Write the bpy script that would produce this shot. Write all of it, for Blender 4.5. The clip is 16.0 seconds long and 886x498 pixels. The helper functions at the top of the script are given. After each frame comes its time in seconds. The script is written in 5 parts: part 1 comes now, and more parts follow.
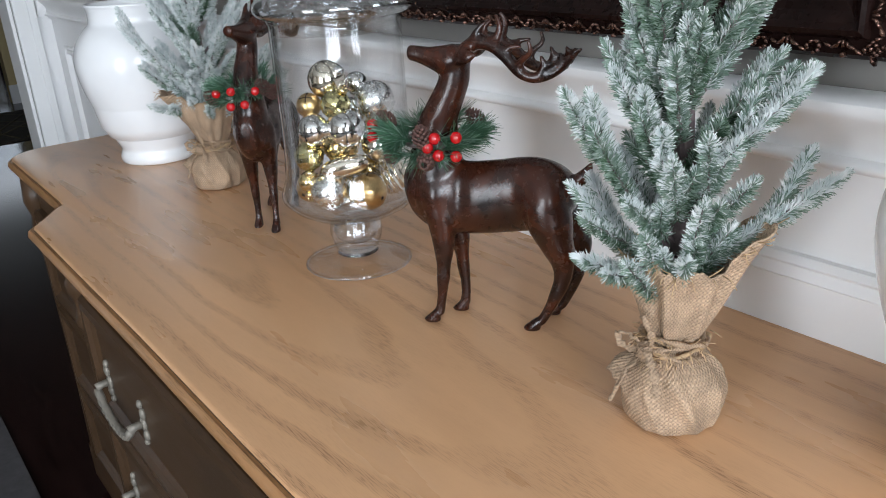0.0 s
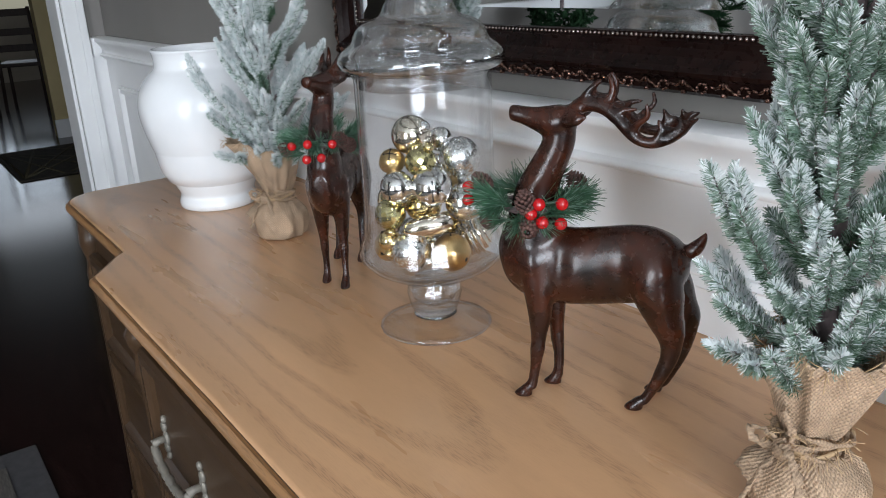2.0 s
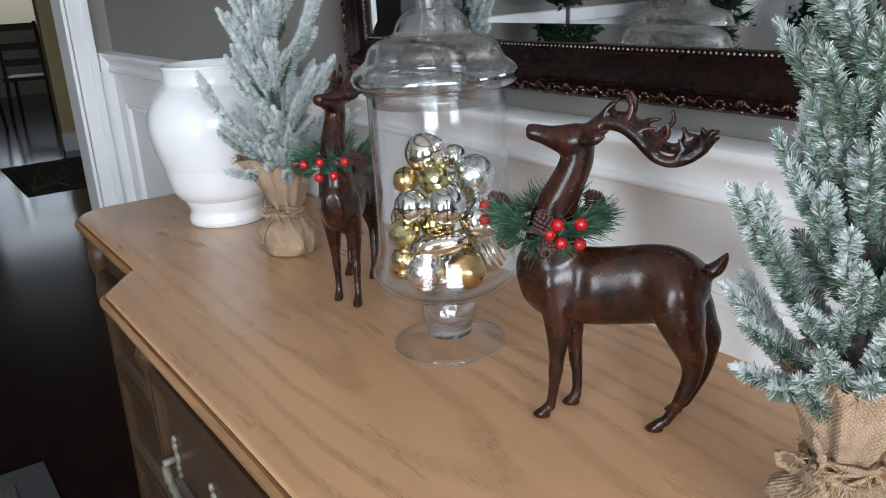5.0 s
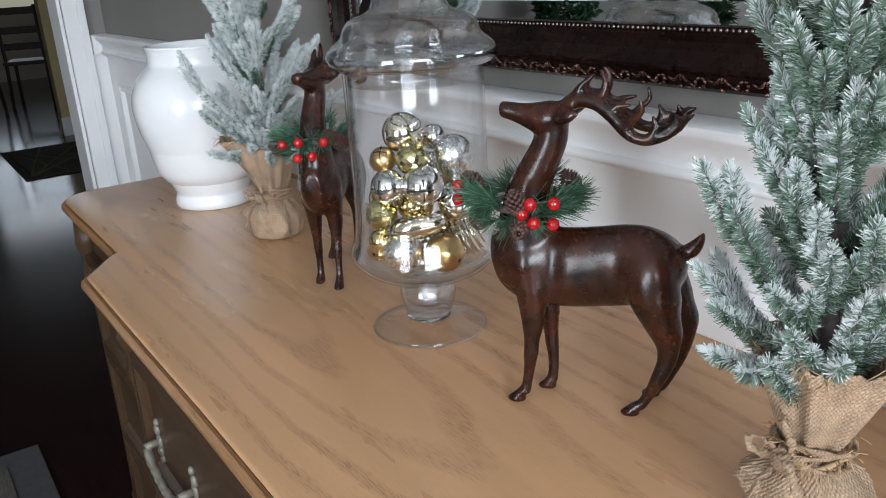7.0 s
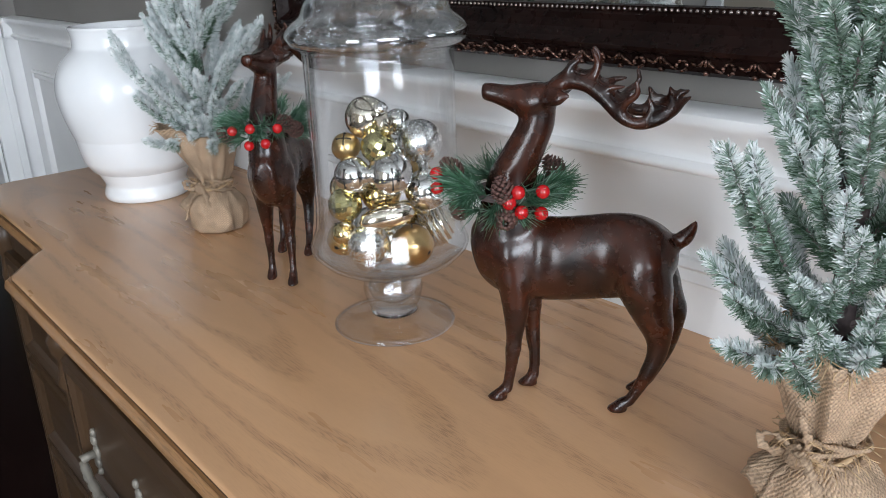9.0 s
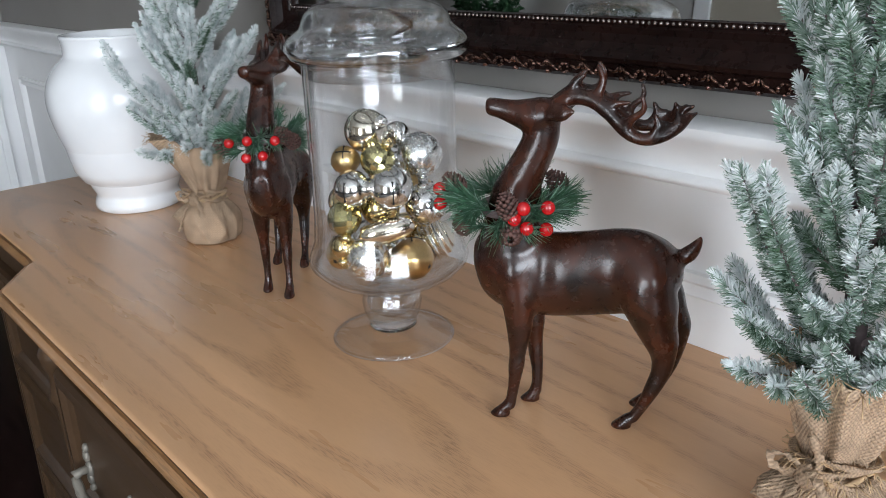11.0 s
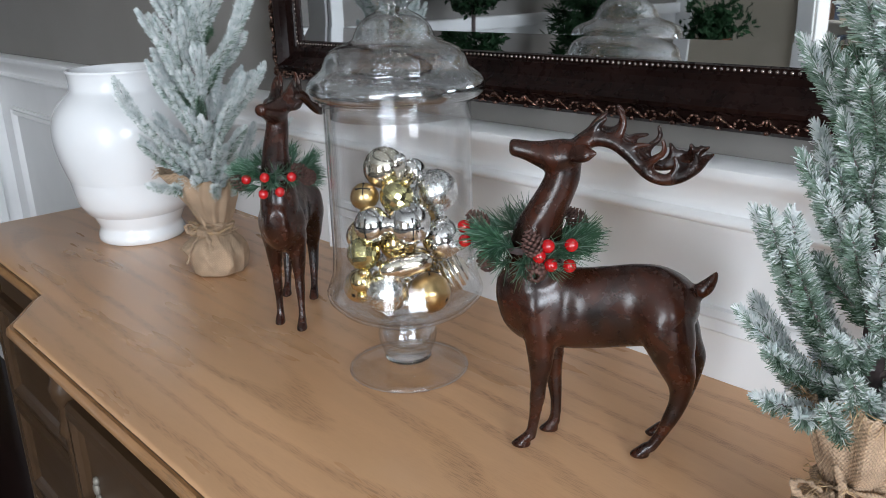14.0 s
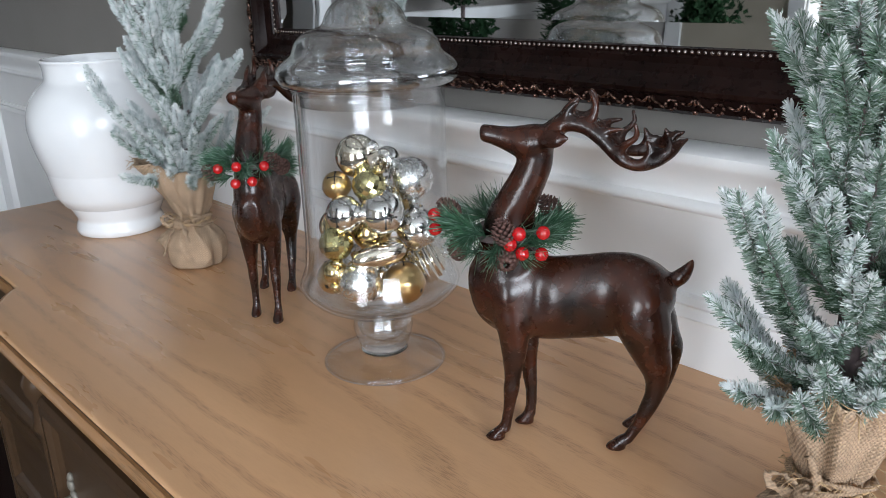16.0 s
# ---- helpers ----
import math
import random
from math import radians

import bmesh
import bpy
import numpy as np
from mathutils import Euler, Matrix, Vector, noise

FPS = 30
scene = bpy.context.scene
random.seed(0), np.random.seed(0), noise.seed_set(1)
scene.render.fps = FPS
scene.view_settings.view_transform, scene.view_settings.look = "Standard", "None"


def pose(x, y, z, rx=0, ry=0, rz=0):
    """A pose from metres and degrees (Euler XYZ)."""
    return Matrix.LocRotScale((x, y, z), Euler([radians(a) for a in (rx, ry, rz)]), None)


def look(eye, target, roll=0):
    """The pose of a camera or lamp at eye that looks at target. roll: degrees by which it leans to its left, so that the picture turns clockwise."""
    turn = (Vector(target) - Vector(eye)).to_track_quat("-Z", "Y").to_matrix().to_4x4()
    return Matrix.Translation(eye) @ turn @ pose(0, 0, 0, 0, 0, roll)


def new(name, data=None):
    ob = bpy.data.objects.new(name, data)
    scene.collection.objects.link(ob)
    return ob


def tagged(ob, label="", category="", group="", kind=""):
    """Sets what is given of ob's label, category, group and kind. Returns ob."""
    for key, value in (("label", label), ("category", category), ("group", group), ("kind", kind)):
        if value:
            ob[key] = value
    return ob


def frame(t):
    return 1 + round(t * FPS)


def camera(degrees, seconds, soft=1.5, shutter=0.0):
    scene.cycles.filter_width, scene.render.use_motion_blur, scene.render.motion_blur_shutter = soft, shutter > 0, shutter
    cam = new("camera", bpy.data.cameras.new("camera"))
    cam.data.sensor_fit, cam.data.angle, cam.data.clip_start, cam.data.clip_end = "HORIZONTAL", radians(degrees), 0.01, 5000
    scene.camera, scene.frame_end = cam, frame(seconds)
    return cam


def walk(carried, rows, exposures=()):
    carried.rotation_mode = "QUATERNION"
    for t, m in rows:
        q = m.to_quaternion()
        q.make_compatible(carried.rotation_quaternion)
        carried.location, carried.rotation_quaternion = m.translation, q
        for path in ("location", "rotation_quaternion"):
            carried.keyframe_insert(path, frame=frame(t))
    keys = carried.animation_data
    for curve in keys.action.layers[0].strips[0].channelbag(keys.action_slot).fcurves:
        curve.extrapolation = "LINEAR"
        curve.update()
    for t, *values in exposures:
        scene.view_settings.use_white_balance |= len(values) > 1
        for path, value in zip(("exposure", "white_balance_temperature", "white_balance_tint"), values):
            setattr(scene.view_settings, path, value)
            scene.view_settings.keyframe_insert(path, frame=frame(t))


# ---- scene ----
cam = camera(57.0, 16.0, soft=0.95)
PATH = [
    (0, (-0.435, -0.616, 1.181), (0.667, 0.878, 0.437), -3.6),
    (0.5, (-0.442, -0.572, 1.181), (0.643, 0.952, 0.475), -2.6),
    (1, (-0.45, -0.551, 1.192), (0.618, 0.997, 0.511), -2.9),
    (1.5, (-0.455, -0.534, 1.194), (0.61, 1.024, 0.532), -3.0),
    (2, (-0.452, -0.535, 1.194), (0.618, 1.023, 0.54), -3.0),
    (2.5, (-0.45, -0.536, 1.193), (0.647, 1.004, 0.543), -2.5),
    (3, (-0.449, -0.532, 1.193), (0.644, 1.007, 0.533), -2.6),
    (3.5, (-0.454, -0.528, 1.193), (0.633, 1.022, 0.546), -2.5),
    (4, (-0.453, -0.52, 1.195), (0.639, 1.031, 0.56), -2.7),
    (4.2, (-0.454, -0.517, 1.197), (0.626, 1.043, 0.563), -2.9),
    (6.3, (-0.446, -0.529, 1.202), (0.616, 1.045, 0.573), -3.6),
    (6.5, (-0.435, -0.53, 1.195), (0.608, 1.047, 0.545), -2.8),
    (7, (-0.425, -0.526, 1.191), (0.625, 1.041, 0.527), -3.5),
    (7.5, (-0.433, -0.508, 1.193), (0.681, 1.016, 0.533), -4.1),
    (8, (-0.434, -0.487, 1.186), (0.755, 0.975, 0.519), -3.5),
    (8.5, (-0.435, -0.471, 1.179), (0.76, 0.98, 0.497), -2.7),
    (9, (-0.437, -0.462, 1.178), (0.758, 0.985, 0.486), -2.3),
    (9.2, (-0.441, -0.464, 1.184), (0.755, 0.989, 0.506), -2.7),
    (11.3, (-0.441, -0.44, 1.185), (0.796, 0.978, 0.507), -1.7),
    (11.5, (-0.443, -0.435, 1.189), (0.828, 0.965, 0.538), -1.2),
    (12, (-0.454, -0.424, 1.188), (0.839, 0.956, 0.538), -1.0),
    (12.5, (-0.464, -0.425, 1.195), (0.838, 0.956, 0.565), -0.7),
    (13, (-0.476, -0.427, 1.2), (0.798, 0.98, 0.57), -1.3),
    (13.5, (-0.479, -0.43, 1.201), (0.791, 0.981, 0.572), -1.3),
    (14, (-0.48, -0.434, 1.202), (0.795, 0.974, 0.575), -1.8),
    (14.5, (-0.472, -0.437, 1.197), (0.809, 0.96, 0.559), -1.9),
    (15, (-0.453, -0.438, 1.191), (0.841, 0.943, 0.545), -2.1),
    (15.5, (-0.449, -0.439, 1.19), (0.848, 0.937, 0.539), -2.2),
    (16, (-0.455, -0.437, 1.193), (0.824, 0.959, 0.549), -2.0),
]
walk(cam, [(t, look(eye, target, roll)) for t, eye, target, roll in PATH])

# ---- world, light ----
world = bpy.data.worlds.new("sky")
scene.world = world
world.use_nodes = True
_n = world.node_tree.nodes
_sky = _n.new("ShaderNodeTexSky")
_sky.sky_type, _sky.sun_disc = "NISHITA", False
_sky.sun_elevation, _sky.sun_rotation = radians(35), radians(250)
world.node_tree.links.new(_sky.outputs[0], _n["Background"].inputs[0])
_n["Background"].inputs[1].default_value = 0.12


def window_light(name, m, w, h, power, colour=(0.93, 0.97, 1.0)):
    lamp = bpy.data.lights.new(name, "AREA")
    lamp.shape, lamp.size, lamp.size_y, lamp.energy, lamp.color = "RECTANGLE", w, h, power, colour
    ob = new(name, lamp)
    ob.matrix_world = m
    return ob


ROOM_X0, ROOM_Y0, ROOM_Y1, ROOM_H = -3.6, -3.4, 2.4, 2.6
WALL = 0.248
TOP = 0.80
BLUE = (0.815, 0.895, 1.0)
window_light("window_daylight", look((ROOM_X0 + 0.05, -1.5, 1.3), (0, -1.0, 1.2)), 1.0, 1.9, 69, BLUE)
window_light("window_daylight", look((-1.5, ROOM_Y0 + 0.05, 1.65), (-1.2, 0, 1.2)), 1.8, 1.3, 137, BLUE)
window_light("window_daylight", look((1.15, 11.93, 1.5), (0.9, 6, 1.0)), 1.1, 1.2, 9, BLUE)
# added lamp in an unseen study opening, to brighten the bookcase in the mirror
window_light("window_daylight", look((-5.2, -1.3, 1.6), (-5.2, 1.2, 1.2)), 1.4, 1.4, 150)


# ---- materials ----
def material(name, colour, rough=0.5, metal=0.0, vary=0.15, scale=40.0, bump=0.0, bump_scale=200.0, stretch=(1, 1, 1), colour2=None, coat=0.0, sharp=0.0, dist=0.0):
    """A surface with two scales of colour variation, grain bump and uneven gloss."""
    m = bpy.data.materials.new(name)
    m.use_nodes = True
    t = m.node_tree
    b = t.nodes["Principled BSDF"]
    co = t.nodes.new("ShaderNodeTexCoord")
    mp = t.nodes.new("ShaderNodeMapping")
    mp.inputs["Scale"].default_value = stretch
    t.links.new(co.outputs["Object"], mp.inputs[0])
    n1 = t.nodes.new("ShaderNodeTexNoise")
    n1.inputs["Scale"].default_value, n1.inputs["Detail"].default_value = scale, 6
    n1.inputs["Distortion"].default_value = dist
    t.links.new(mp.outputs[0], n1.inputs["Vector"])
    ramp = t.nodes.new("ShaderNodeValToRGB")
    e = ramp.color_ramp.elements
    c2 = colour2 or tuple(c * (1 - vary) for c in colour)
    e[0].color, e[1].color = (*c2, 1), (*[min(1, c * (1 + 0.4 * vary)) for c in colour], 1)
    e[0].position, e[1].position = 0.32 + sharp, 0.68 - sharp
    t.links.new(n1.outputs["Fac"], ramp.inputs[0])
    t.links.new(ramp.outputs[0], b.inputs["Base Color"])
    b.inputs["Roughness"].default_value, b.inputs["Metallic"].default_value = rough, metal
    b.inputs["Coat Weight"].default_value = coat
    b.inputs["Coat Roughness"].default_value = 0.15
    n2 = t.nodes.new("ShaderNodeTexNoise")
    n2.inputs["Scale"].default_value, n2.inputs["Detail"].default_value = bump_scale, 4
    t.links.new(mp.outputs[0], n2.inputs["Vector"])
    mr = t.nodes.new("ShaderNodeMapRange")
    mr.inputs["To Min"].default_value, mr.inputs["To Max"].default_value = max(0.02, rough * 0.85), min(1, rough * 1.15)
    t.links.new(n2.outputs["Fac"], mr.inputs[0])
    t.links.new(mr.outputs[0], b.inputs["Roughness"])
    if bump:
        bp = t.nodes.new("ShaderNodeBump")
        bp.inputs["Strength"].default_value, bp.inputs["Distance"].default_value = bump, 0.002
        t.links.new(n2.outputs["Fac"], bp.inputs["Height"])
        t.links.new(bp.outputs[0], b.inputs["Normal"])
    return m


def glass(name, tint=(0.990, 0.994, 0.997), ior=1.55, rim=0.9, power=3.4):
    """Thin blown glass: clear, with a sharp sheen that grows towards the rim."""
    m = bpy.data.materials.new(name)
    m.use_nodes = True
    t = m.node_tree
    clear, gloss, mix, fres = (t.nodes.new("ShaderNode" + k) for k in ("BsdfTransparent", "BsdfGlossy", "MixShader", "LayerWeight"))
    clear.inputs["Color"].default_value = (*tint, 1)
    gloss.inputs["Roughness"].default_value = 0.02
    fres.inputs["Blend"].default_value = 0.5
    k5, add = t.nodes.new("ShaderNodeMath"), t.nodes.new("ShaderNodeMath")
    k5.operation, k5.inputs[1].default_value = "POWER", power
    add.operation, add.inputs[1].default_value, add.inputs[2].default_value = "MULTIPLY_ADD", rim, ((ior - 1) / (ior + 1)) ** 2
    t.links.new(fres.outputs["Facing"], k5.inputs[0])
    t.links.new(k5.outputs[0], add.inputs[0])
    t.links.new(add.outputs[0], mix.inputs[0])
    t.links.new(clear.outputs[0], mix.inputs[1])
    t.links.new(gloss.outputs[0], mix.inputs[2])
    t.links.new(mix.outputs[0], t.nodes["Material Output"].inputs[0])
    return m


def burlap(name, colour):
    """Coarse plain weave: threads round the sack and up it."""
    m = material(name, colour, 0.92, vary=0.3, scale=50)
    t = m.node_tree
    N, L = t.nodes.new, t.links.new
    b = t.nodes["Principled BSDF"]
    co, sep = N("ShaderNodeTexCoord"), N("ShaderNodeSeparateXYZ")
    L(co.outputs["Object"], sep.inputs[0])

    def op(kind, a, v=None):
        n = N("ShaderNodeMath")
        n.operation = kind
        for i, q in enumerate((a, v)):
            if q is None:
                continue
            if isinstance(q, (int, float)):
                n.inputs[i].default_value = q
            else:
                L(q, n.inputs[i])
        return n.outputs[0]

    wob = N("ShaderNodeTexNoise")
    wob.inputs["Scale"].default_value = 60
    w = op("MULTIPLY", wob.outputs["Fac"], 5.0)
    round_ = op("SINE", op("ADD", op("MULTIPLY", op("ARCTAN2", sep.outputs["Y"], sep.outputs["X"]), 74.0), w))
    rise = op("SINE", op("ADD", op("MULTIPLY", sep.outputs["Z"], 1750.0), w))
    weave = op("ADD", op("MULTIPLY", round_, rise), op("MULTIPLY", op("ADD", round_, rise), 0.35))
    bp = N("ShaderNodeBump")
    bp.inputs["Strength"].default_value, bp.inputs["Distance"].default_value = 0.55, 0.0012
    L(weave, bp.inputs["Height"])
    L(bp.outputs[0], b.inputs["Normal"])
    old = b.inputs["Base Color"].links[0].from_socket
    mx, mr = N("ShaderNodeMix"), N("ShaderNodeMapRange")
    mx.data_type, mx.blend_type = "RGBA", "MULTIPLY"
    mr.inputs["From Min"].default_value, mr.inputs["From Max"].default_value = -0.9, 0.5
    mr.inputs["To Min"].default_value, mr.inputs["To Max"].default_value = 0.55, 1.0
    L(weave, mr.inputs[0])
    mx.inputs["Factor"].default_value = 1
    L(old, mx.inputs["A"])
    L(mr.outputs[0], mx.inputs["B"])
    L(mx.outputs["Result"], b.inputs["Base Color"])
    return m


def oak(name, base, dark, along="y", rough=0.34, heart=(-0.085, 0.50)):
    """Limed oak: nested cathedral figure about a heart, and short dark pores along the grain."""
    m = bpy.data.materials.new(name)
    m.use_nodes = True
    t = m.node_tree
    L, N = t.links.new, t.nodes.new
    b = t.nodes["Principled BSDF"]
    co = N("ShaderNodeTexCoord")

    def op(kind, *args):
        n = N("ShaderNodeMath")
        n.operation = kind
        for i, q in enumerate(args):
            if isinstance(q, (int, float)):
                n.inputs[i].default_value = q
            else:
                L(q, n.inputs[i])
        return n.outputs[0]

    def fit(v, a, b2, c=0.0, d=1.0):
        n = N("ShaderNodeMapRange")
        for k, q in zip(("From Min", "From Max", "To Min", "To Max"), (a, b2, c, d)):
            n.inputs[k].default_value = q
        L(v, n.inputs[0])
        return n.outputs[0]

    def field(stretch, scale, detail):
        mp, no = N("ShaderNodeMapping"), N("ShaderNodeTexNoise")
        mp.inputs["Scale"].default_value = stretch if along == "y" else (stretch[0], stretch[2], stretch[1])
        no.inputs["Scale"].default_value, no.inputs["Detail"].default_value = scale, detail
        L(co.outputs["Object"], mp.inputs[0])
        L(mp.outputs[0], no.inputs["Vector"])
        return no.outputs["Fac"]

    sep = N("ShaderNodeSeparateXYZ")
    L(co.outputs["Object"], sep.inputs[0])
    dx = op("MULTIPLY", op("SUBTRACT", sep.outputs["X"], heart[0]), 10.0)
    dy = op("MULTIPLY", op("SUBTRACT", sep.outputs["Y" if along == "y" else "Z"], heart[1]), 1.25)
    oval = op("SQRT", op("ADD", op("MULTIPLY", dx, dx), op("MULTIPLY", dy, dy)))
    slow = field((3.0, 0.8, 3.0), 2.4, 2)
    wob = field((1.0, 0.35, 1.0), 26, 2)
    phase = op("ADD", op("MULTIPLY", oval, 19.0), op("ADD", op("MULTIPLY", slow, 11.0), op("MULTIPLY", wob, 2.2)))
    wave = op("SINE", phase)
    ring = fit(wave, 0.30, 0.98)
    line = fit(wave, 0.35, 0.99)
    pore = fit(field((1, 0.06, 1), 1000, 1), 0.52, 0.60)
    patch = fit(field((2.2, 0.6, 2.2), 6, 2), 0.40, 0.64, 0.35, 1.0)
    marks = op("MULTIPLY", pore, op("MULTIPLY", op("ADD", op("MULTIPLY", ring, 0.80), 0.10), patch))
    tone = field((3, 0.45, 3), 8, 5)
    tr = N("ShaderNodeValToRGB")
    e = tr.color_ramp.elements
    e[0].color, e[1].color = (*[c * 0.93 for c in base], 1), (*[c * 1.06 for c in base], 1)
    e[0].position, e[1].position = 0.3, 0.7
    L(tone, tr.inputs[0])
    band, mix = N("ShaderNodeMix"), N("ShaderNodeMix")
    band.data_type = mix.data_type = "RGBA"
    band.inputs["B"].default_value = (*[a * 0.55 + d * 0.45 for a, d in zip(base, dark)], 1)
    L(op("MULTIPLY", op("MULTIPLY", line, patch), 0.60), band.inputs["Factor"])
    L(tr.outputs[0], band.inputs["A"])
    mix.inputs["B"].default_value = (*dark, 1)
    L(op("MULTIPLY", marks, 0.80), mix.inputs["Factor"])
    L(band.outputs["Result"], mix.inputs["A"])
    L(mix.outputs["Result"], b.inputs["Base Color"])
    L(fit(tone, 0.3, 0.7, rough * 0.9, rough * 1.12), b.inputs["Roughness"])
    bp = N("ShaderNodeBump")
    bp.inputs["Strength"].default_value, bp.inputs["Distance"].default_value = 0.10, 0.001
    bp.invert = True
    L(marks, bp.inputs["Height"])
    L(bp.outputs[0], b.inputs["Normal"])
    return m


OAK = oak("limed_oak", (0.600, 0.343, 0.179), (0.25, 0.125, 0.057), rough=0.29)
OAK_EDGE = oak("oak_edge_glaze", (0.36, 0.185, 0.080), (0.13, 0.075, 0.034), rough=0.30)
GLAZE_LINE = material("dark_glaze_line", (0.075, 0.040, 0.020), 0.5, vary=0.3, scale=60)
# the front's shade is put into its colour: oak far darker than the top
OAK_FRONT_SHADED = oak("limed_oak_front_shaded", (0.062, 0.034, 0.017), (0.030, 0.018, 0.010))
OAK_FRONT_SHADED.node_tree.nodes["Principled BSDF"].inputs["Specular IOR Level"].default_value = 0.3
WHITE = material("white_trim_paint", (0.86, 0.86, 0.86), 0.38, vary=0.04, scale=6, bump=0.03, bump_scale=60)
GREY_WALL = material("taupe_wall_paint", (0.23, 0.215, 0.20), 0.7, vary=0.06, scale=5, bump=0.08, bump_scale=300)
BEIGE_WALL = material("beige_wall_paint", (0.42, 0.37, 0.30), 0.7, vary=0.05, scale=5, bump=0.08, bump_scale=300)
YELLOW_WALL = material("yellow_wall_paint", (0.62, 0.50, 0.26), 0.7, vary=0.05, scale=4, bump=0.05, bump_scale=300)
CEILING = material("ceiling_paint", (0.78, 0.78, 0.76), 0.85, vary=0.03, scale=4, bump=0.1, bump_scale=150)
DARK_FLOOR = material("dark_stained_floor", (0.016, 0.007, 0.006), 0.14, vary=0.5, scale=14, bump=0.012, bump_scale=60, stretch=(4, 0.5, 4))
DARK_FLOOR.node_tree.nodes["Principled BSDF"].inputs["Specular IOR Level"].default_value = 0.22
CERAMIC = material("white_glazed_ceramic", (0.84, 0.85, 0.86), 0.22, vary=0.03, scale=14, bump=0.012, bump_scale=40, coat=0.25)
BRONZE = material("dark_brown_resin", (0.046, 0.0112, 0.0045), 0.265, vary=0.4, scale=30, bump=0.02, bump_scale=160, colour2=(0.0080, 0.0034, 0.0026), dist=0.8)
FRAME_DARK = material("espresso_frame_wood", (0.012, 0.005, 0.004), 0.28, vary=0.5, scale=30, bump=0.04, bump_scale=120)
FRAME_DARK.node_tree.nodes["Principled BSDF"].inputs["Specular IOR Level"].default_value = 0.14
BEAD = material("worn_silvered_bead", (0.36, 0.30, 0.27), 0.22, metal=0.9, vary=0.5, scale=200)
FRAME_CARVE = material("worn_bronze_gilt", (0.20, 0.115, 0.09), 0.16, metal=0.9, vary=0.7, scale=160, bump=0.1, bump_scale=400, colour2=(0.03, 0.013, 0.009))
BURLAP = burlap("burlap", (0.53, 0.370, 0.243))
TWINE = material("jute_twine", (0.50, 0.34, 0.19), 0.85, vary=0.3, scale=200, bump=0.3, bump_scale=600)
BARK = material("plastic_bark", (0.16, 0.12, 0.12), 0.8, vary=0.4, scale=80, bump=0.4, bump_scale=200)
NEEDLE = material("green_needle", (0.085, 0.150, 0.088), 0.6, vary=0.35, scale=90, colour2=(0.040, 0.075, 0.046))
FROST = material("flocked_needle", (0.80, 0.805, 0.80), 0.9, vary=0.2, scale=120, colour2=(0.48, 0.55, 0.54))
FROST_GREEN = material("half_flocked_needle", (0.30, 0.38, 0.32), 0.8, vary=0.3, scale=120, colour2=(0.13, 0.20, 0.15))
for _m in (NEEDLE, FROST, FROST_GREEN):
    _m.node_tree.nodes["Principled BSDF"].inputs["Specular IOR Level"].default_value = 0.08
GARLAND = material("garland_needle", (0.045, 0.13, 0.065), 0.5, vary=0.4, scale=150, colour2=(0.018, 0.055, 0.03))
GARLAND_PALE = material("garland_needle_dusty", (0.20, 0.31, 0.24), 0.55, vary=0.3, scale=150)
BERRY = material("red_berry", (0.46, 0.006, 0.009), 0.14, vary=0.15, scale=80, coat=0.6)
CONE = material("pine_cone", (0.10, 0.045, 0.035), 0.7, vary=0.5, scale=200, bump=0.3, bump_scale=500)
SILVER = material("silver_mirror_ball", (0.90, 0.89, 0.87), 0.11, metal=1, vary=0.06, scale=60)
SILVER_SATIN = material("silver_satin_ball", (0.90, 0.90, 0.89), 0.27, metal=1, vary=0.08, scale=90, bump=0.03, bump_scale=300)
CHAMPAGNE = material("champagne_ball", (0.90, 0.83, 0.70), 0.12, metal=1, vary=0.06, scale=60)
GOLD = material("gold_mirror_ball", (0.86, 0.70, 0.38), 0.13, metal=1, vary=0.08, scale=60)
GOLD_SATIN = material("gold_satin_bell", (0.74, 0.52, 0.25), 0.30, metal=1, vary=0.1, scale=90, bump=0.03, bump_scale=300)
OLIVE_GOLD = material("olive_gold_facets", (0.74, 0.67, 0.34), 0.16, metal=1, vary=0.1, scale=60)
BLACK = material("bell_slot", (0.01, 0.009, 0.008), 0.6)
PULL = material("antiqued_silver_pull", (0.21, 0.19, 0.155), 0.55, metal=0.4, vary=0.5, scale=150, bump=0.2, bump_scale=300, colour2=(0.22, 0.20, 0.17))
GLASS = glass("clear_glass")
DISC_GLASS = glass("thin_disc_glass", tint=(0.985, 0.990, 0.995), ior=1.4, rim=0.5, power=4.0)
SOLID_GLASS = bpy.data.materials.new("solid_glass")
SOLID_GLASS.use_nodes = True
_g = SOLID_GLASS.node_tree.nodes["Principled BSDF"]
LID_GLASS = glass("blown_lid_glass", tint=(0.985, 0.992, 0.998), ior=2.0, rim=0.9, power=2.6)
_g.inputs["Base Color"].default_value = (0.98, 0.99, 1, 1)
_g.inputs["Transmission Weight"].default_value, _g.inputs["Roughness"].default_value, _g.inputs["IOR"].default_value = 1, 0.01, 1.45
MIRROR = material("mirror_silver", (0.74, 0.76, 0.77), 0.012, metal=1, vary=0.0)
RUG = material("dark_rug", (0.05, 0.042, 0.03), 0.95, vary=0.5, scale=60, bump=0.3, bump_scale=400)
RUG_PALE = material("rug_lattice", (0.10, 0.085, 0.05), 0.95, vary=0.4, scale=60, bump=0.3, bump_scale=400)
GREY_CLOTH = material("grey_cloth", (0.055, 0.052, 0.055), 0.95, vary=0.2, scale=50, bump=0.3, bump_scale=600)


# ---- mesh helpers ----
def empty(name, x=0, y=0, z=0, rz=0):
    ob = new(name)
    ob.empty_display_size = 0.05
    ob.matrix_world = pose(x, y, z, 0, 0, rz)
    return ob


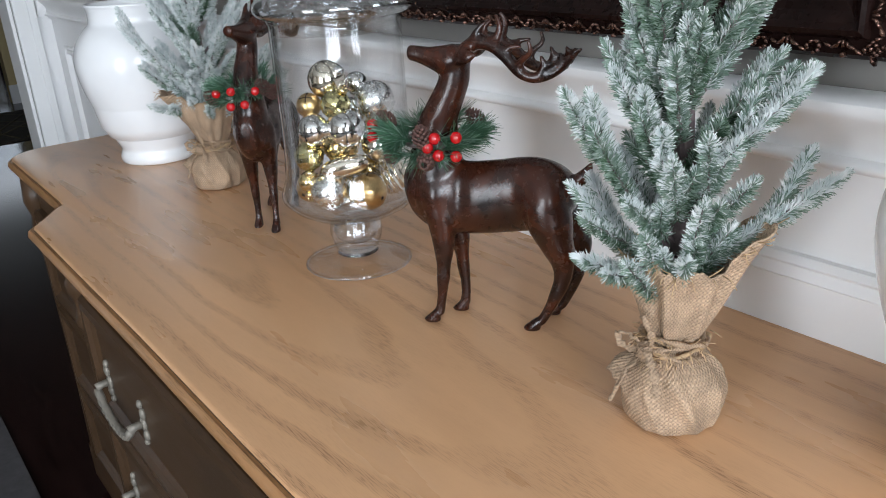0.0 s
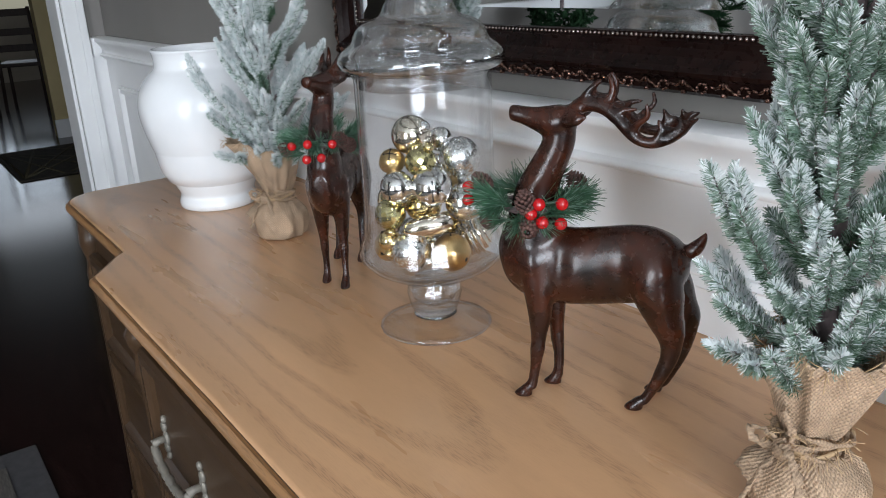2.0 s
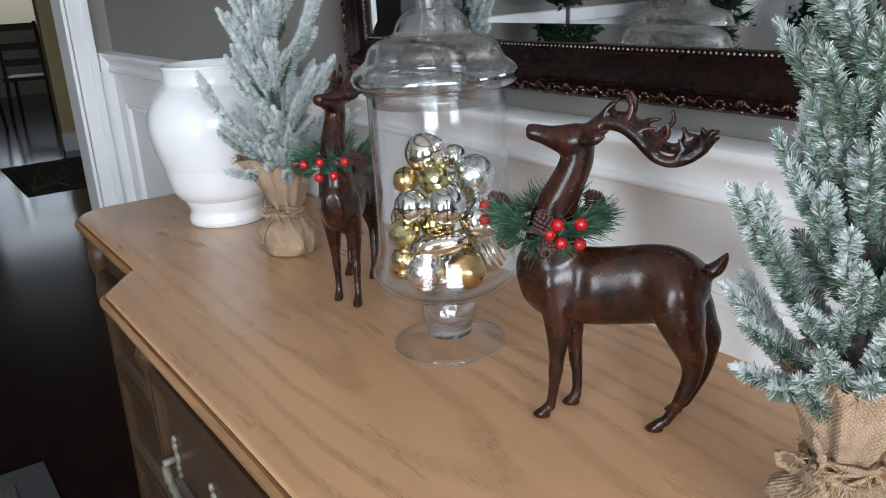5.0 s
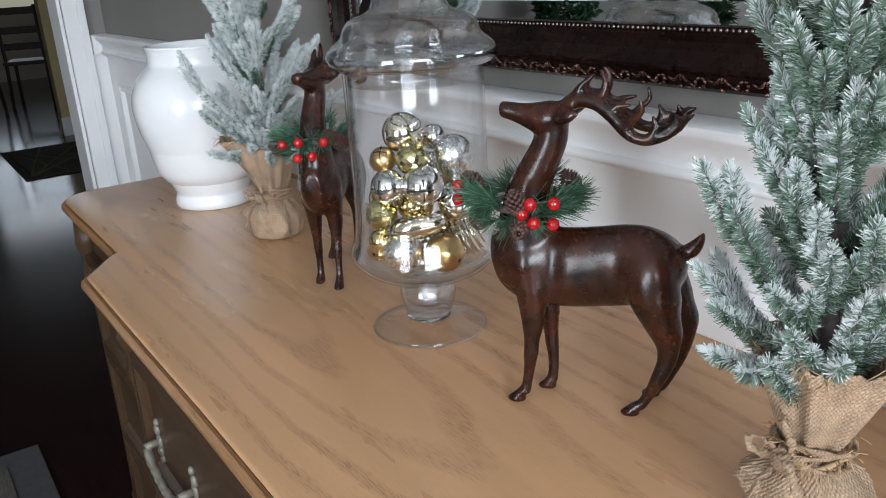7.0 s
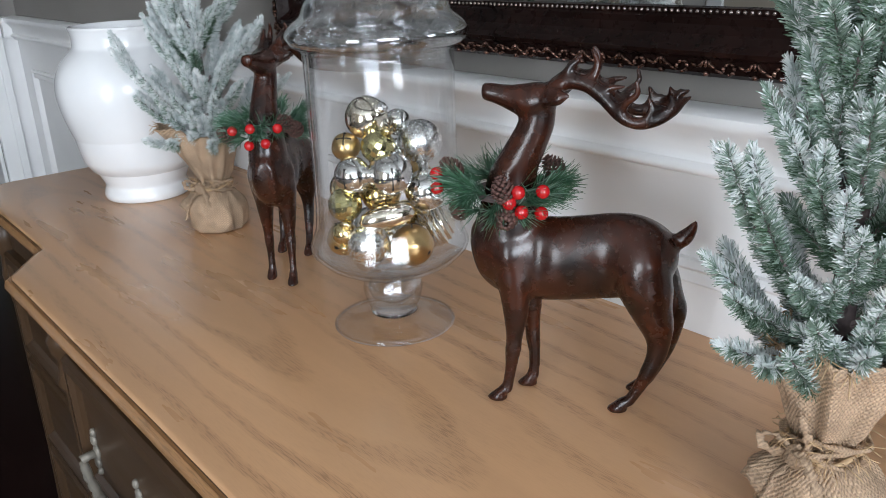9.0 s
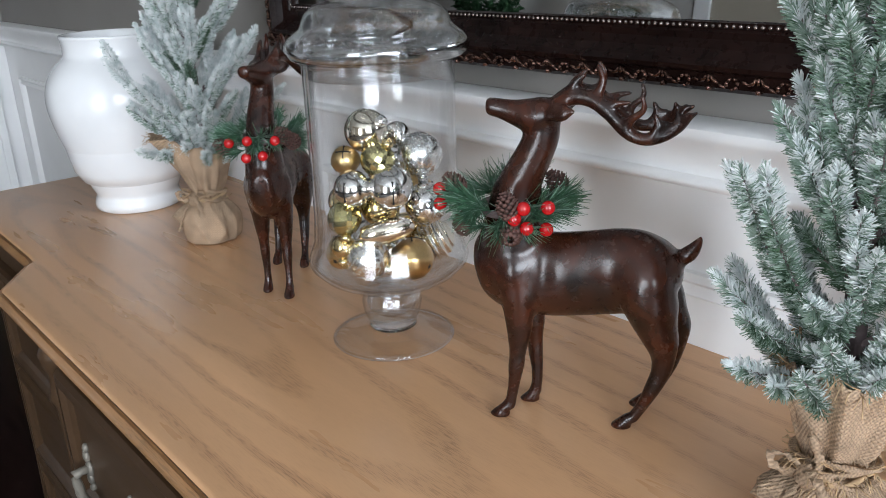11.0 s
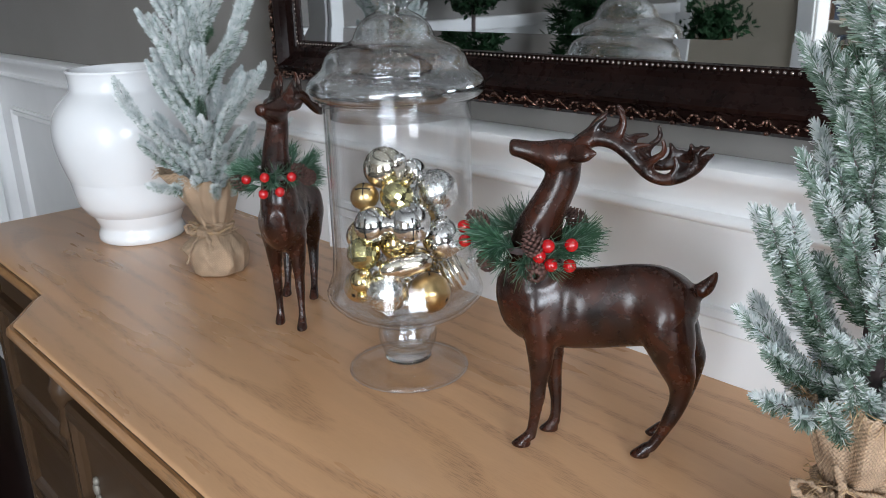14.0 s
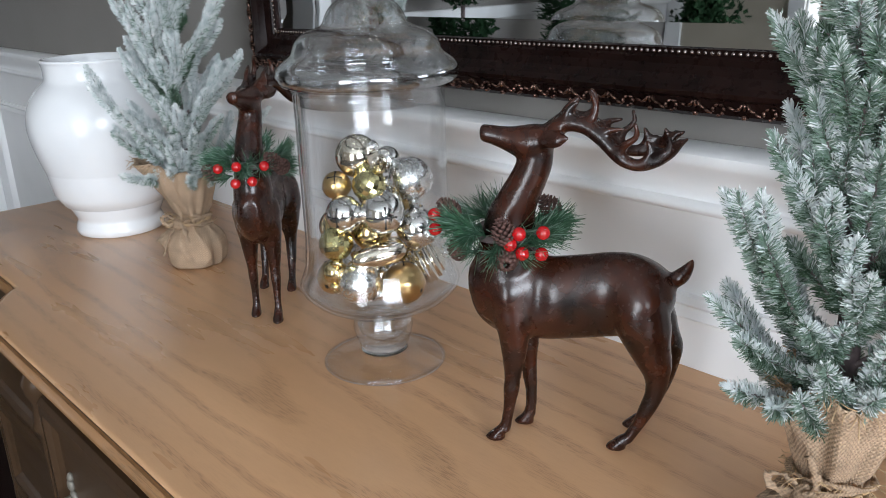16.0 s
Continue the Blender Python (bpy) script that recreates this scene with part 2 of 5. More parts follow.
def part(name, bm, mats, parent=None, label="", smooth=True, at=None, orient=True):
    """One mesh object from a bmesh, under a thing or a part."""
    me = bpy.data.meshes.new(name)
    if orient:
        bmesh.ops.recalc_face_normals(bm, faces=bm.faces)
    for f in bm.faces:
        f.smooth = smooth
    bm.to_mesh(me)
    bm.free()
    for m in mats if isinstance(mats, (list, tuple)) else [mats]:
        me.materials.append(m)
    ob = new(name, me)
    ob.parent = parent
    if at is not None:
        ob.matrix_basis = at
    if label:
        tagged(ob, label)
    return ob


def soften(ob, width=0.002, segments=2, angle=35):
    b = ob.modifiers.new("edge", "BEVEL")
    b.width, b.segments, b.limit_method, b.angle_limit = width, segments, "ANGLE", radians(angle)
    b.harden_normals = False
    return ob


def box(bm, x0, x1, y0, y1, z0, z1, mi=0):
    r = bmesh.ops.create_cube(bm, size=1, matrix=Matrix.Translation(((x0 + x1) / 2, (y0 + y1) / 2, (z0 + z1) / 2)) @ Matrix.Diagonal((abs(x1 - x0), abs(y1 - y0), abs(z1 - z0), 1)))
    for v in r["verts"]:
        for f in v.link_faces:
            f.material_index = mi
    return r


def loft(bm, rings, cap=True, mi=0, closed=False):
    """Skin rings (lists of points of one length) one after the other."""
    vs = [[bm.verts.new(p) for p in r] for r in rings]
    n = len(vs[0])
    pairs = list(zip(vs, vs[1:])) + ([(vs[-1], vs[0])] if closed else [])
    for a, b in pairs:
        for i in range(n):
            f = bm.faces.new((a[i], a[(i + 1) % n], b[(i + 1) % n], b[i]))
            f.material_index = mi
    if cap and not closed:
        bm.faces.new(vs[0][::-1]).material_index = mi
        bm.faces.new(vs[-1]).material_index = mi


def tube(bm, pts, radii, n=8, mi=0, flat=1.0, side=None):
    """A round or oval tube along a path; flat scales it along side."""
    pts = [Vector(p) for p in pts]
    radii = radii if isinstance(radii, (list, tuple)) else [radii] * len(pts)
    rings, last = [], side or Vector((0.31, 0.2, 0.93))
    for i, p in enumerate(pts):
        d = (pts[min(i + 1, len(pts) - 1)] - pts[max(i - 1, 0)]).normalized()
        a = (last - d * last.dot(d)).normalized()
        b = d.cross(a)
        last = a
        rings.append([p + (a * math.cos(k) * flat + b * math.sin(k)) * radii[i] for k in (2 * math.pi * j / n for j in range(n))])
    loft(bm, rings, mi=mi)


def smooth_path(pts, per=4):
    """Catmull-Rom through tuples of numbers."""
    pts = [np.array(p, float) for p in pts]
    out = []
    for i in range(len(pts) - 1):
        a, b, c, d = pts[max(i - 1, 0)], pts[i], pts[i + 1], pts[min(i + 2, len(pts) - 1)]
        for k in range(per):
            t = k / per
            out.append(0.5 * (2 * b + (c - a) * t + (2 * a - 5 * b + 4 * c - d) * t * t + (3 * b - a - 3 * c + d) * t ** 3))
    out.append(pts[-1])
    return out


def lathe(bm, profile, n=64, mi=0, cap=False):
    """Turn a profile of (radius, height) about z; a radius of 0 closes it."""
    rows = []
    for r, z in profile:
        rows.append([bm.verts.new((0, 0, z))] if r < 1e-6 else [bm.verts.new((r * math.cos(2 * math.pi * j / n), r * math.sin(2 * math.pi * j / n), z)) for j in range(n)])
    for a, b in zip(rows, rows[1:]):
        for j in range(n):
            k = (j + 1) % n
            q = ([a[0]] if len(a) == 1 else [a[j], a[k]]) + ([b[0]] if len(b) == 1 else [b[k], b[j]])
            if len(q) > 2:
                bm.faces.new(q).material_index = mi


def extrude_profile(bm, outline, y0, y1, mi=0):
    """A closed (x, z) outline drawn out along y."""
    loft(bm, [[(x, y0, z) for x, z in outline], [(x, y1, z) for x, z in outline]], mi=mi)


# ---- structure ----
def slab(name, spans, mat, label, cat):
    bm = bmesh.new()
    for s in spans:
        box(bm, *s)
    return tagged(part(name, bm, mat, smooth=False), label, cat, kind="structure")


slab("floor", [(-9, 4, -6, 16, -0.1, 0)], DARK_FLOOR, "dark stained glossy hardwood floor", "floor")
slab("ceiling", [(-9, 4, -6, 16, ROOM_H, ROOM_H + 0.1)], CEILING, "plain white painted ceiling", "ceiling")
DADO = 1.0
slab("wall_east", [(WALL, WALL + 0.15, ROOM_Y0, ROOM_Y1 + 0.15, 0, ROOM_H)], GREY_WALL, "dark taupe painted wall above white wainscot", "wall")
def holed(x_or_y, fixed, lo, hi, holes):
    """Spans of a wall along an axis, with openings (from, to, sill, head) cut through it."""
    spans, at = [], lo
    for a, b, z0, z1 in holes:
        spans += [(at, a, 0, ROOM_H)] + ([(a, b, 0, z0)] if z0 > 0 else []) + [(a, b, z1, ROOM_H)]
        at = b
    spans.append((at, hi, 0, ROOM_H))
    f0, f1 = fixed
    return [(a, b, f0, f1, c, d) if x_or_y == "x" else (f0, f1, a, b, c, d) for a, b, c, d in spans]


slab("wall_south", holed("x", (ROOM_Y0 - 0.15, ROOM_Y0), ROOM_X0, WALL + 0.15, [(-2.4, -0.6, 1.0, 2.3)]), GREY_WALL, "taupe painted wall with a window", "wall")
slab("wall_west", holed("y", (ROOM_X0 - 0.15, ROOM_X0), ROOM_Y0 - 0.15, ROOM_Y1 + 0.15, [(-2.05, -0.95, 0.3, 2.3), (0.62, 1.55, 0, 2.1)]), BEIGE_WALL, "beige painted wall with a window and a doorway", "wall")
DOOR_X1, DOOR_X0 = 0.125, -1.05
slab("wall_north", [(DOOR_X1, WALL, ROOM_Y1, ROOM_Y1 + 0.15, 0, ROOM_H), (ROOM_X0, DOOR_X0, ROOM_Y1, ROOM_Y1 + 0.15, 0, ROOM_H), (DOOR_X0, DOOR_X1, ROOM_Y1, ROOM_Y1 + 0.15, 2.1, ROOM_H)], GREY_WALL, "taupe wall with a cased doorway", "wall")
# hall beyond the doorway
slab("wall_hall_east", [(0.80, 4, 6.85, 7.0, 0, ROOM_H)], YELLOW_WALL, "yellow painted hall wall with white baseboard", "wall")
slab("wall_hall_north", holed("x", (12.0, 12.15), -4, 4, [(0.6, 1.7, 0.9, 2.1)]), BEIGE_WALL, "beige painted far hall wall", "wall")
slab("wall_study", [(-7.15, -7, -2, 4, 0, ROOM_H), (-7, -3.75, 3.0, 3.15, 0, ROOM_H)] + holed("x", (-1.55, -1.4), -7, -3.75, [(-5.9, -4.5, 0.9, 2.3)]), BEIGE_WALL, "beige painted wall of the study", "wall")
slab("wall_hall_west", [(-4.15, -4, 3.15, 12.1, 0, ROOM_H)], BEIGE_WALL, "beige painted hall wall", "wall")
slab("baseboard", [(0.79, 4, 6.832, 6.85, 0, 0.15)], WHITE, "white painted baseboard in the hall", "baseboard")
slab("wall_hall_south", [(WALL + 0.15, 4, ROOM_Y1, ROOM_Y1 + 0.15, 0, ROOM_H), (4, 4.15, ROOM_Y1, 12.1, 0, ROOM_H)], BEIGE_WALL, "beige painted hall wall", "wall")


def wainscot():
    """White panelled dado with a deep chair rail."""
    W = WALL
    y0, y1 = ROOM_Y0, ROOM_Y1
    bm = bmesh.new()
    box(bm, W - 0.012, W - 0.001, y0, y1, 0, 0.965)
    ob = tagged(part("wainscot", bm, WHITE, smooth=False), "white painted wainscot boarding under the chair rail", "wainscot", kind="structure")
    bm = bmesh.new()
    prof = [(W - 0.001, 1.032), (W - 0.044, 1.032), (W - 0.048, 1.029), (W - 0.049, 1.022), (W - 0.0465, 1.0175), (W - 0.0425, 1.0130), (W - 0.0385, 1.0085), (W - 0.0345, 1.0030), (W - 0.0310, 0.9970), (W - 0.0285, 0.9910), (W - 0.0270, 0.9850)]
    prof += [(W - 0.026 - 0.012 * math.sin(q), 0.9755 + 0.0065 * math.cos(q)) for q in np.linspace(0.2, 2.94, 8)] + [(W - 0.022, 0.968), (W - 0.022, 0.961), (W - 0.001, 0.958)]
    extrude_profile(bm, prof, y0, y1)
    rail = part("chair_rail", bm, WHITE)
    rail.data.set_sharp_from_angle(angle=radians(40))
    tagged(rail, "white painted moulded chair rail", "chair rail", kind="structure")
    return ob


wainscot()


def panel_moulding(y0, y1, z0, z1, x):
    """A mitred picture-frame moulding on the dado."""
    bm = bmesh.new()
    prof = [(0.0, 0.0), (0.0, 0.008), (0.007, 0.012), (0.012, 0.006), (0.022, 0.010), (0.028, 0.0)]
    rings = []
    for cy, cz, sy, sz in ((y0, z0, 1, 1), (y1, z0, -1, 1), (y1, z1, -1, -1), (y0, z1, 1, -1)):
        rings.append([(x - h, cy + sy * i, cz + sz * i) for i, h in prof])
    loft(bm, rings, cap=False, closed=True)
    return tagged(part("panel_moulding", bm, WHITE, smooth=False), "white painted panel moulding on the wainscot", "moulding", kind="structure")


for a, b in ((-2.6, -0.98), (-0.86, 0.62), (0.74, 2.268)):
    panel_moulding(a, b, 0.18, 0.880, WALL - 0.012)


def casing():
    bm = bmesh.new()
    y = ROOM_Y1
    for x0, x1 in ((DOOR_X1, DOOR_X1 + 0.063), (DOOR_X0 - 0.063, DOOR_X0)):
        box(bm, x0, x1, y - 0.02, y - 0.001, 0, 2.1)
        box(bm, x0 + 0.042, x1 + 0.003, y - 0.028, y - 0.019, 0, 2.1)
    box(bm, DOOR_X0 - 0.08, DOOR_X1 + 0.08, y - 0.024, y - 0.001, 2.1, 2.2)
    box(bm, DOOR_X1 - 0.012, DOOR_X1, y, y + 0.15, 0, 2.1)
    box(bm, DOOR_X0, DOOR_X0 + 0.012, y, y + 0.15, 0, 2.1)
    ob = tagged(part("door_casing", bm, WHITE, smooth=False), "white painted door casing at the hall doorway", "trim", kind="structure")
    soften(ob, 0.003)
    bm = bmesh.new()
    box(bm, DOOR_X1 + 0.068, WALL - 0.013, y - 0.012, y - 0.001, 0, 0.97)
    tagged(part("wainscot_return", bm, WHITE, smooth=False), "white painted wainscot beside the doorway", "wainscot", kind="structure")
    bm = bmesh.new()
    box(bm, DOOR_X1 + 0.068, WALL - 0.03, y - 0.044, y - 0.001, 0.97, 1.03)
    tagged(part("chair_rail_return", bm, WHITE, smooth=False), "white painted chair rail beside the doorway", "chair rail", kind="structure")


casing()


def trim_beyond():
    """Trim of the far side of the room, which the mirror shows."""
    y = ROOM_Y1
    bm = bmesh.new()
    box(bm, ROOM_X0 + 0.002, DOOR_X0 - 0.07, y - 0.012, y - 0.001, 0, 0.97)
    tagged(part("wainscot_north", bm, WHITE, smooth=False), "white painted wainscot of the end wall", "wainscot", kind="structure")
    bm = bmesh.new()
    box(bm, ROOM_X0 + 0.002, DOOR_X0 - 0.07, y - 0.044, y - 0.001, 0.97, 1.03)
    soften(tagged(part("chair_rail_north", bm, WHITE, smooth=False), "white painted chair rail of the end wall", "chair rail", kind="structure"), 0.006)
    bm = bmesh.new()
    x = ROOM_X0
    for a, b in ((1.55, 1.64), (0.53, 0.62)):
        box(bm, x + 0.001, x + 0.022, a, b, 0, 2.1)
    box(bm, x + 0.001, x + 0.024, 0.53, 1.64, 2.1, 2.2)
    box(bm, x - 0.15, x, 1.538, 1.549, 0, 2.1)
    box(bm, x - 0.15, x, 0.621, 0.632, 0, 2.1)
    soften(tagged(part("door_casing_west", bm, WHITE, smooth=False), "white painted casing of the study doorway", "trim", kind="structure"), 0.003)
    bm = bmesh.new()
    box(bm, x + 0.001, x + 0.022, 2.28, 2.385, 0, ROOM_H)
    soften(tagged(part("corner_trim", bm, WHITE, smooth=False), "white painted corner pilaster", "trim", kind="structure"), 0.003)


trim_beyond()


# ---- dresser ----
YC = 0.19


def top_outline(inset=0.0):
    """Half of the top's front edge from the far end to the middle, then mirrored."""
    i = inset
    half = [(WALL - 0.004, 1.20 - i), (-0.105, 1.20 - i)]
    for k in range(1, 7):  # rounded end corner
        a = math.pi / 2 * k / 6
        half.append((-0.105 - (0.078 - i) * math.sin(a), 1.122 + (0.078 - i) * math.cos(a)))
    half += [(-0.184 + i, 0.775 - i * 0.4), (-0.186 + i, 0.745 - i * 0.6)]
    for k in range(1, 6):  # cove of the break
        t = k / 5
        half.append((-0.186 - 0.050 * t + i, 0.748 - 0.012 * math.sin(t * 1.2) - 0.060 * t ** 1.1 - i * 0.5))
    half += [(-0.2465 + i, 0.664 - i * 0.6), (-0.2490 + i, 0.653 - i * 0.3), (-0.2485 + i, 0.62)]
    half += [(-0.248 + i, 0.4), (-0.247 + i, YC)]
    return half + [(x, 2 * YC - y) for x, y in half[-2::-1]]


def dresser():
    d = empty("dresser", 0, YC, 0)
    tagged(d, "long limed oak dresser with a breakfront moulded top", "dresser")
    inv = Matrix.Translation((0, -YC, 0))
    bm = bmesh.new()
    steps = [(0.034, TOP - 0.034), (0.018, TOP - 0.034), (0.013, TOP - 0.029), (0.008, TOP - 0.025), (0.001, TOP - 0.019), (-0.0025, TOP - 0.013), (-0.001, TOP - 0.007), (0.003, TOP - 0.0038), (0.0050, TOP - 0.0052), (0.0065, TOP - 0.0052), (0.0085, TOP - 0.0008), (0.0115, TOP)]
    loft(bm, [[(x, y, z) for x, y in top_outline(i)] for i, z in steps[:-2]])
    part("edge_moulding", bm, OAK_EDGE, d, "darker glazed moulded edge", at=inv, smooth=True).data.set_sharp_from_angle(angle=radians(50))
    bm = bmesh.new()
    loft(bm, [[(x, y, z) for x, y in top_outline(i)] for i, z in [(0.0072, TOP - 0.0125)] + [(0.0072, TOP - 0.0030)] + steps[-2:]], mi=1)
    for f in bm.faces:
        if f.calc_center_median().z > TOP - 0.0028:
            f.material_index = 2
    bm.faces.ensure_lookup_table()
    bm.faces[-1].material_index = 0
    part("top", bm, [OAK, GLAZE_LINE, OAK], d, at=inv, smooth=True).data.set_sharp_from_angle(angle=radians(50))
    fx, sx = -0.216, -0.166  # front faces of the centre and of the set-back ends
    c0, c1 = 2 * YC - 0.62, 0.62
    bm = bmesh.new()
    box(bm, fx + 0.012, WALL - 0.02, c0, c1, 0.12, TOP - 0.034)
    box(bm, sx + 0.012, WALL - 0.02, c1, 1.16, 0.12, TOP - 0.034)
    box(bm, sx + 0.012, WALL - 0.02, 2 * YC - 1.16, c0, 0.12, TOP - 0.034)
    soften(part("body", bm, OAK_FRONT_SHADED, d, at=inv, smooth=False), 0.003)
    # frieze under the top
    bm = bmesh.new()
    prof = [(fx + 0.02, TOP - 0.034), (fx - 0.012, TOP - 0.034), (fx - 0.010, TOP - 0.046), (fx - 0.002, TOP - 0.056), (fx + 0.002, TOP - 0.066), (fx + 0.02, TOP - 0.066)]
    extrude_profile(bm, prof, c0 + 0.02, c1 - 0.03)
    part("frieze_moulding", bm, OAK_FRONT_SHADED, d, at=inv, smooth=False)
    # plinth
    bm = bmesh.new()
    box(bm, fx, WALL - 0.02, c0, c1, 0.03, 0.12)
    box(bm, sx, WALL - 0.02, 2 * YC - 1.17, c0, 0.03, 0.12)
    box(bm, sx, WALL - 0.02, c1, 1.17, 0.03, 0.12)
    soften(part("plinth", bm, OAK_FRONT_SHADED, d, at=inv, smooth=False), 0.004)
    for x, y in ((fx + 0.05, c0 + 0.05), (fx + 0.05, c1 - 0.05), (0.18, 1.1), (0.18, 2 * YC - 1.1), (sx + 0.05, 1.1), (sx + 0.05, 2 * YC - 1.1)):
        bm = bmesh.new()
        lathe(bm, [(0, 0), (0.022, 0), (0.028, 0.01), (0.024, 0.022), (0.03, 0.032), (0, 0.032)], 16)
        part("foot", bm, OAK_FRONT_SHADED, d, at=Matrix.Translation((x, y - YC, 0)))
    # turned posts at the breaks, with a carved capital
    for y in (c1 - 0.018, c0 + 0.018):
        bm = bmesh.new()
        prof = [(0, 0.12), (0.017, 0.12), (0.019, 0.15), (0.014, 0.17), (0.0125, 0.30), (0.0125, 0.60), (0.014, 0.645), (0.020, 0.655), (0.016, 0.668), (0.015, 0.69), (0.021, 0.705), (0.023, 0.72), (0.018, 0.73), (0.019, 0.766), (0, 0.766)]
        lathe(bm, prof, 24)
        part("corner_post", bm, OAK_FRONT_SHADED, d, "turned oak post with a carved capital", at=Matrix.Translation((fx + 0.010, y - YC, 0)))
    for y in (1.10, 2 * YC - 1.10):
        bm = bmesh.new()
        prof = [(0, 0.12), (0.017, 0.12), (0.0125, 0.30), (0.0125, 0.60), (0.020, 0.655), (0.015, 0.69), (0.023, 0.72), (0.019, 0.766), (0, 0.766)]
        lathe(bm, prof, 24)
        part("corner_post", bm, OAK_FRONT_SHADED, d, "turned oak post with a carved capital", at=Matrix.Translation((sx + 0.010, y - YC, 0)))
    # drawers
    rows = [(0.515, 0.708), (0.325, 0.503), (0.135, 0.313)]
    pulls = ((c1 - 0.04 + YC) / 2 + 0.065, (c0 + 0.04 + YC) / 2 - 0.065)
    for z0, z1 in rows:
        drawer(d, fx, c0 + 0.045, c1 - 0.045, z0, z1, pulls)
        for y0, y1 in ((c1 + 0.01, 1.07), (2 * YC - 1.07, c0 - 0.01)):
            drawer(d, sx, y0, y1, z0, z1)
    return d


def drawer(d, fx, y0, y1, z0, z1, pulls=()):
    """A drawer front with a raised frame round a sunk field."""
    bm = bmesh.new()
    rings = []
    for i, h in ((0, 0.0), (0, 0.012), (0.004, 0.018), (0.016, 0.019), (0.022, 0.013), (0.030, 0.008), (0.034, 0.008)):
        rings.append([(fx + 0.012 - h, y, z) for y, z in ((y0 + i, z0 + i), (y1 - i, z0 + i), (y1 - i, z1 - i), (y0 + i, z1 - i))])
    loft(bm, rings)
    f = part("drawer", bm, OAK_FRONT_SHADED, d, at=Matrix.Translation((0, -YC, 0)), smooth=False)
    for cy in pulls:
        drop_handle(f, fx + 0.004, cy, (z0 + z1) / 2 - 0.026)


def drop_handle(f, x, cy, cz):
    """An ornate bail between two pierced plates."""
    bm = bmesh.new()
    for s in (-1, 1):
        y = cy + s * 0.073
        # pierced back plate and post
        for k, (dz, r) in enumerate(((0.030, 0.007), (0.017, 0.010), (0.0, 0.012), (-0.016, 0.010), (-0.028, 0.006))):
            bmesh.ops.create_icosphere(bm, subdivisions=2, radius=1, matrix=Matrix.Translation((x - 0.002, y + s * 0.004 * (k % 2), cz + dz)) @ Matrix.Diagonal((0.0045, r * 0.75, r, 1)))
        tube(bm, [(x, y, cz), (x - 0.014, y, cz), (x - 0.022, y, cz - 0.003)], [0.006, 0.0055, 0.0075], 10)
    # sagging bail with leaf scrolls
    path = [(x - 0.021, cy + 0.073 * s, cz - 0.004 - 0.026 * (1 - s * s) ** 0.7) for s in np.linspace(-1, 1, 25)]
    tube(bm, path, [0.0042 + 0.0022 * abs(math.sin(9 * s)) for s in np.linspace(-1, 1, 25)], 10)
    for s in np.linspace(-0.8, 0.8, 9):
        zz = cz - 0.004 - 0.026 * (1 - s * s) ** 0.7
        bmesh.ops.create_icosphere(bm, subdivisions=2, radius=1, matrix=Matrix.Translation((x - 0.023, cy + 0.073 * s, zz - 0.003)) @ pose(0, 0, 0, 40 * s, 0, 0) @ Matrix.Diagonal((0.0048, 0.0088, 0.0054, 1)))
    part("handle", bm, PULL, f, "ornate antiqued silver drop handle")


dresser()


# ---- vase ----
def vase(x, y, s=1.0):
    v = empty("vase", x, y, TOP)
    tagged(v, "large white glazed ceramic urn vase on the dresser", "vase", "urn vases")
    prof = [(0, 0.003), (0.060, 0.0), (0.069, 0.002), (0.0705, 0.010), (0.068, 0.018), (0.0662, 0.025), (0.0708, 0.036), (0.0790, 0.055), (0.0910, 0.082), (0.1035, 0.115), (0.1130, 0.150), (0.1165, 0.180), (0.113, 0.205), (0.103, 0.226), (0.091, 0.240), (0.0825, 0.248), (0.0795, 0.254), (0.0790, 0.266), (0.0805, 0.276), (0.0822, 0.2800), (0.080, 0.283), (0.076, 0.281), (0.0735, 0.270), (0.073, 0.256), (0.084, 0.240), (0.109, 0.204), (0.1125, 0.180), (0.102, 0.115), (0.082, 0.05), (0, 0.03)]
    bm = bmesh.new()
    lathe(bm, [tuple(p) for p in smooth_path(prof, 3)], 96)
    part("urn", bm, CERAMIC, v)
    return v


vase(0.045, 0.915)
vase(0.142, -0.489)


# ---- mirror ----
MY0, MY1, MZ0, MZ1 = -0.325, 0.705, 1.062, 1.90


